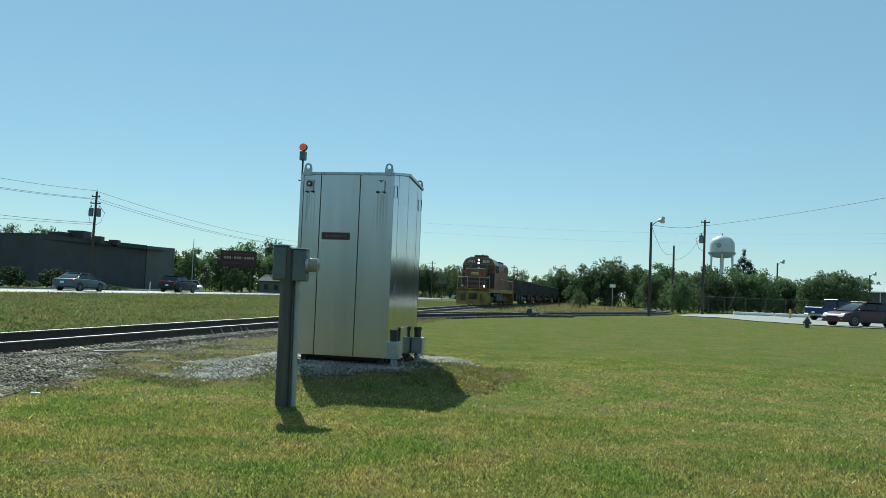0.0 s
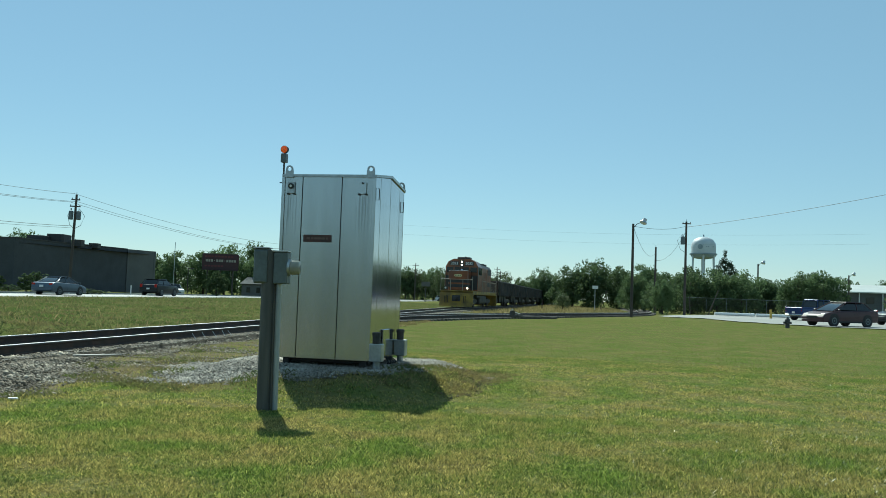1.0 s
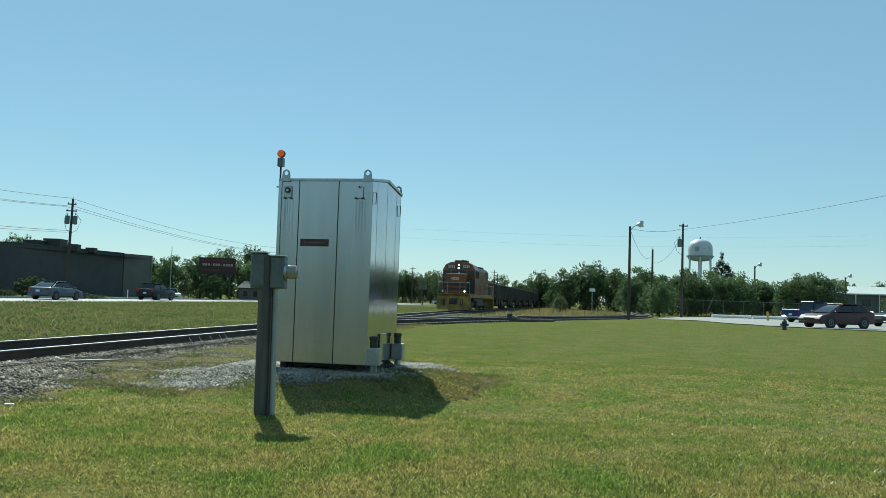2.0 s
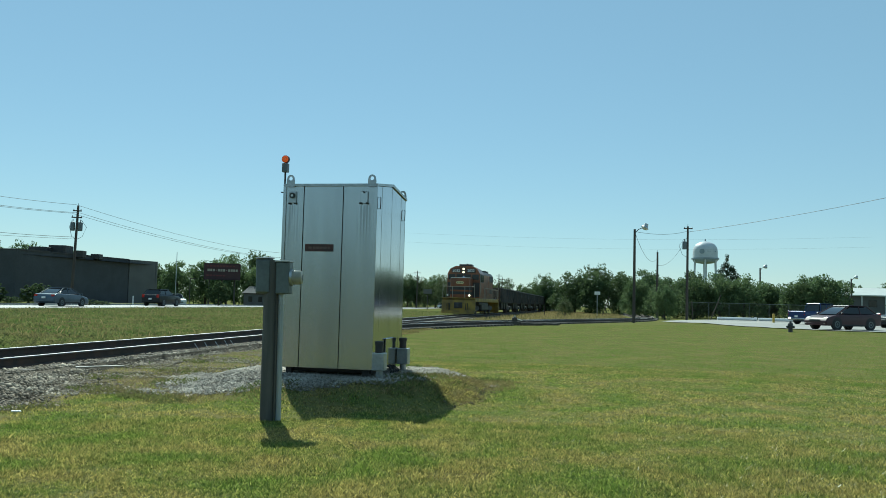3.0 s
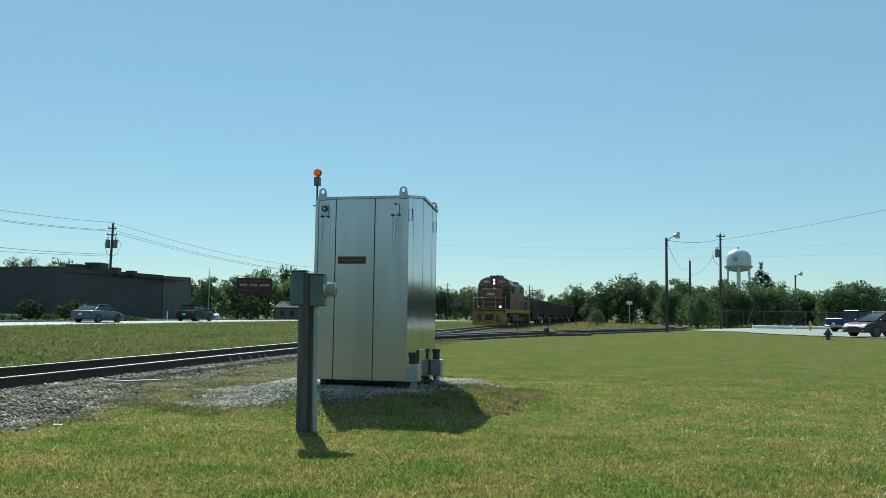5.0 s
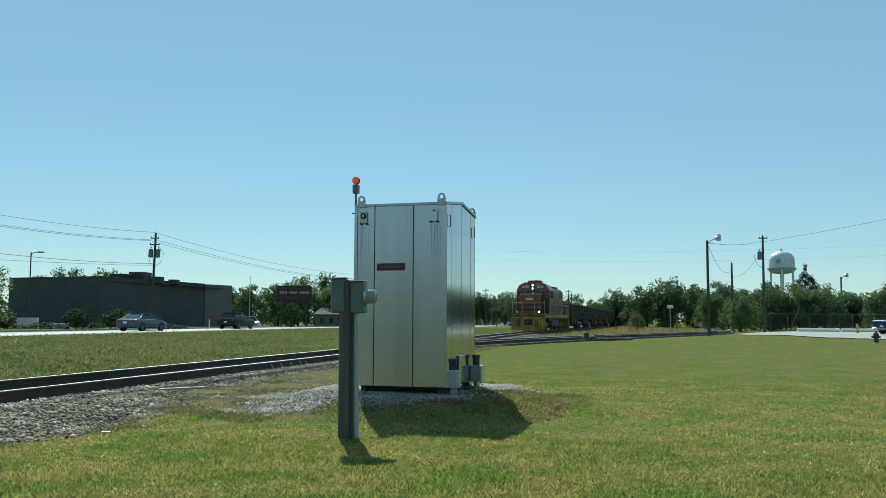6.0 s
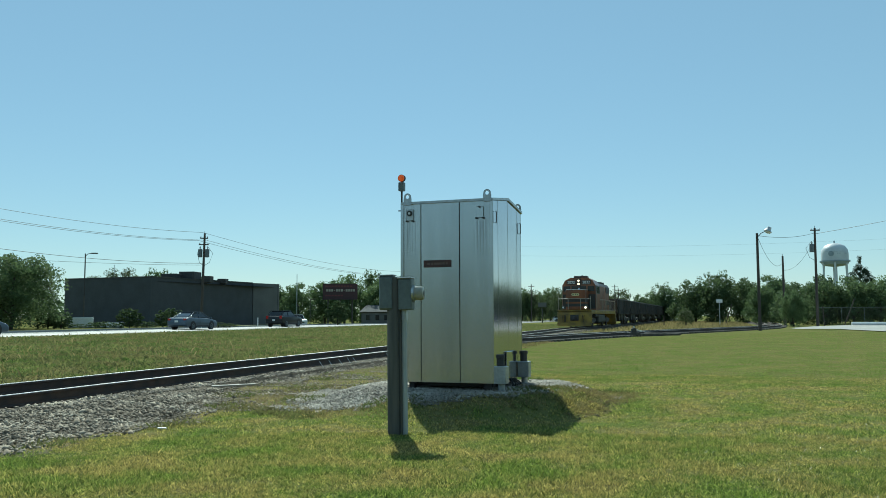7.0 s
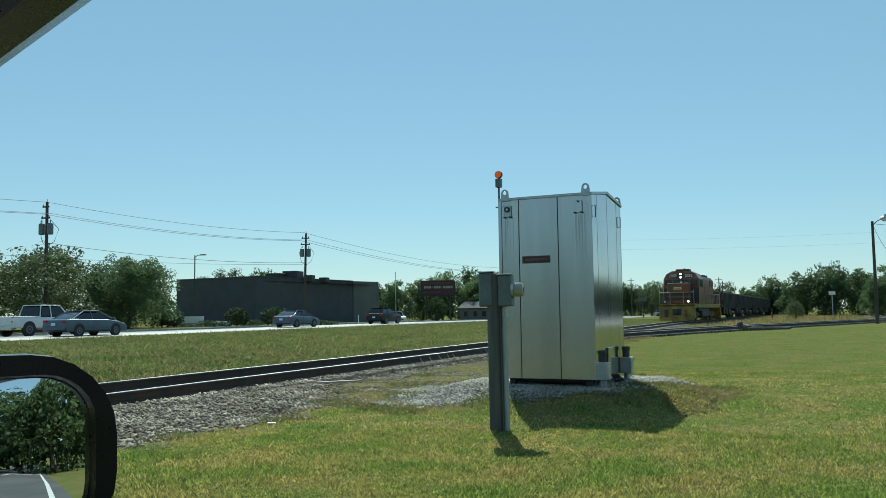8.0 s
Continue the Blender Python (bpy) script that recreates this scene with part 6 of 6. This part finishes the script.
blades("tall_tufts", x[k], y[k], gr.uniform(0.03, 0.06, k.sum()), gr.uniform(0.008, 0.014, k.sum()), BLADE, "taller green tufts in the lawn", 11, lean=0.8)

# the earth bank beside the cabinet: dead grass lying downhill, green weeds in it, crumbled soil along its foot
x, y = tufts(gr.uniform(-0.4, 2.0, 5200), gr.uniform(10.0, 14.8, 5200), 5, 0.03)
k = gr.random(len(x)) < 0.85 * bank(x, y)
blades("bank_straw", x[k], y[k], gr.uniform(0.015, 0.045, k.sum()), gr.uniform(0.007, 0.013, k.sum()), DRY_GRASS, "dead tan grass lying on the earth bank", 18, lean=1.5)
x, y = tufts(gr.uniform(-0.4, 2.0, 3200), gr.uniform(10.0, 14.8, 3200), 6, 0.03)
k = (gr.random(len(x)) < bank(x, y)) & (wave(x, y, 5.0, 44) > -0.1)
blades("bank_weeds", x[k], y[k], gr.uniform(0.018, 0.05, k.sum()), gr.uniform(0.006, 0.012, k.sum()), BLADE, "green weeds on the earth bank", 19, lean=0.9)
# rough tufts along the outer edge of the ballast further off
yy_ = gr.uniform(24, 58, 2600)
x, y = tufts(main_x(yy_) + gr.uniform(2.0, 3.2, 2600), yy_, 8, 0.07)
k = (wave(x, y, 1.6, 45) > 0.0) & (x < np.interp(y, SIDING[:, 1], SIDING[:, 0]) + 6)
blades("trackside_tufts", x[k], y[k], gr.uniform(0.03, 0.09, k.sum()), gr.uniform(0.012, 0.03, k.sum()), DRY_GRASS, "rough grass tufts along the ballast", 20, lean=1.0)


def stones(name, x, y, z, size, material, label, seed):
    """Angular eight-sided stones."""
    r = np.random.default_rng(seed)
    n = len(x)
    base = np.array([(1, 0, 0), (-1, 0, 0), (0, 1, 0), (0, -1, 0), (0, 0, 1), (0, 0, -1)], float)
    v = base[None] * size[:, None, None] * r.uniform(0.6, 1.25, (n, 6, 1)) + r.normal(0, 0.16, (n, 6, 3)) * size[:, None, None]
    v[:, :, 2] *= 0.6
    v[:, :, 2] += v[:, :, 0] * r.normal(0, 0.35, (n, 1)) + v[:, :, 1] * r.normal(0, 0.35, (n, 1))
    a = r.uniform(0, math.tau, n)
    ca, sa = np.cos(a)[:, None], np.sin(a)[:, None]
    vx, vy = v[:, :, 0] * ca - v[:, :, 1] * sa, v[:, :, 0] * sa + v[:, :, 1] * ca
    V = np.stack([vx + x[:, None], vy + y[:, None], v[:, :, 2] + z[:, None]], -1).reshape(-1, 3)
    faces = np.array([(0, 2, 4), (2, 1, 4), (1, 3, 4), (3, 0, 4), (2, 0, 5), (1, 2, 5), (3, 1, 5), (0, 3, 5)])
    F = (np.arange(n)[:, None, None] * 6 + faces[None]).reshape(-1, 3)
    return tagged(quick(name, V, F, material), label, "gravel", kind="stuff")


y = 5 + 70 * gr.random(70000) ** 2.1
s = np.where(gr.random(len(y)) < 0.75, gr.uniform(0.85, 3.75, len(y)), gr.uniform(-2.4, -0.85, len(y)))
x = main_x(y) + s / 0.983
edge = gravel_edge(x, y)
k = (s < edge) & (gr.random(len(y)) < np.clip((edge - s) * 2.2 + 0.1, 0.1, 1)) & ((np.abs(np.abs(s) - 0.7525) > 0.11))
x, y, s = x[k], y[k], s[k]
out_ = 3.5 - 1.4 * smooth_step((y - 10.3) / 4.8)
z = np.where(s < 0, np.interp(s, (-2.6, -2.1, -1.4, 0), (-0.1, 0.05, 0.105, 0.1)), np.interp(s - out_, (-2.1, -0.7, 0), (0.105, 0.06, -0.06)))
z = np.where((s > 0) & (s < 1.4), 0.105, z)
stones("ballast_stones", x, y, np.maximum(z, ground_z(x, y)) + 0.005, gr.uniform(0.015, 0.033, len(x)) * np.where(gr.random(len(x)) < 0.15, 1.7, 1.0), STONE, "loose grey and tan ballast stones along the rails", 12)
x, y = gr.uniform(-4.6, 0.9, 44000), gr.uniform(9.8, 15.6, 44000)
f = pad_field(x, y)
k = gr.random(len(x)) < np.clip(f * 5 + 0.25, 0, 1)
x, y = x[k], y[k]
xs_, ys_ = gr.uniform(-7, -1.0, 16000), gr.uniform(9, 19, 16000)
k = (worn(xs_, ys_) > 0.4) & (wave(xs_, ys_, 2.9, 31) > -0.1) & (pad_field(xs_, ys_) < 0.1)
stones("scattered_gravel", xs_[k], ys_[k], ground_z(xs_[k], ys_[k]) + 0.012, gr.uniform(0.012, 0.028, k.sum()), STONE, "gravel scattered through the thin turf", 17)
stones("pad_gravel", x, y, ground_z(x, y) + 0.012, gr.uniform(0.012, 0.032, len(x)), PALE_STONE, "pale crushed gravel round the cabinet", 13)
x, y = gr.uniform(0.0, 2.0, 9000), gr.uniform(10.0, 13.4, 9000)
rr_ = mound(x, y) + 0.04 * wave(x, y, 4.0, 41)
k = (gr.random(len(x)) < 0.5 * np.exp(-((rr_ - 1.14) / 0.05) ** 2) * smooth_step((x - 0.2) / 0.4))
stones("soil_clods", x[k], y[k], ground_z(x[k], y[k]) + 0.006, gr.uniform(0.01, 0.028, k.sum()), DIRT, "crumbled brown soil along the foot of the bank", 21)
soil = sheet("bare_soil", np.arange(-9.5, 2.6, 0.12), np.arange(5, 26, 0.12), lambda x, y: ground_z(x, y) + 0.003, DIRT, lambda x, y: worn(x, y) > 0.5)
tagged(soil, "dry soil showing through thin turf", "soil", kind="structure")
pad = sheet("gravel_pad", np.arange(-4.8, 1.4, 0.1), np.arange(9.6, 15.8, 0.1), lambda x, y: ground_z(x, y) + 0.006, PAD, lambda x, y: pad_field(x, y) > -0.03)
tagged(pad, "gravel pad round the relay cabinet", "gravel pad", kind="structure")

# ---- ties, one object each on shared meshes ----
tie_meshes = [mesh_of("tie", box((0, 0, 0), (2.6, 0.23, 0.17), 0.012), TIE) for k in range(1)]
yy, count = 5.0, 0
while count < 290:
    x0 = float(main_x(np.array(yy)))
    o = new("tie", tie_meshes[0])
    o.parent = main_track
    o.matrix_basis = pose(x0 + random.uniform(-0.03, 0.03), yy, 0.03 + random.uniform(-0.004, 0.002), 0, 0, -10.5 + random.uniform(-1.2, 1.2))
    yy += 0.53
    count += 1
for k in range(14, len(SIDING) - 1):
    p, q = SIDING[k], SIDING[k + 1]
    o = new("tie", tie_meshes[0])
    o.parent = side_track
    o.matrix_basis = pose(p[0], p[1], 0.028, 0, 0, math.degrees(math.atan2(q[1] - p[1], q[0] - p[0])) - 90)
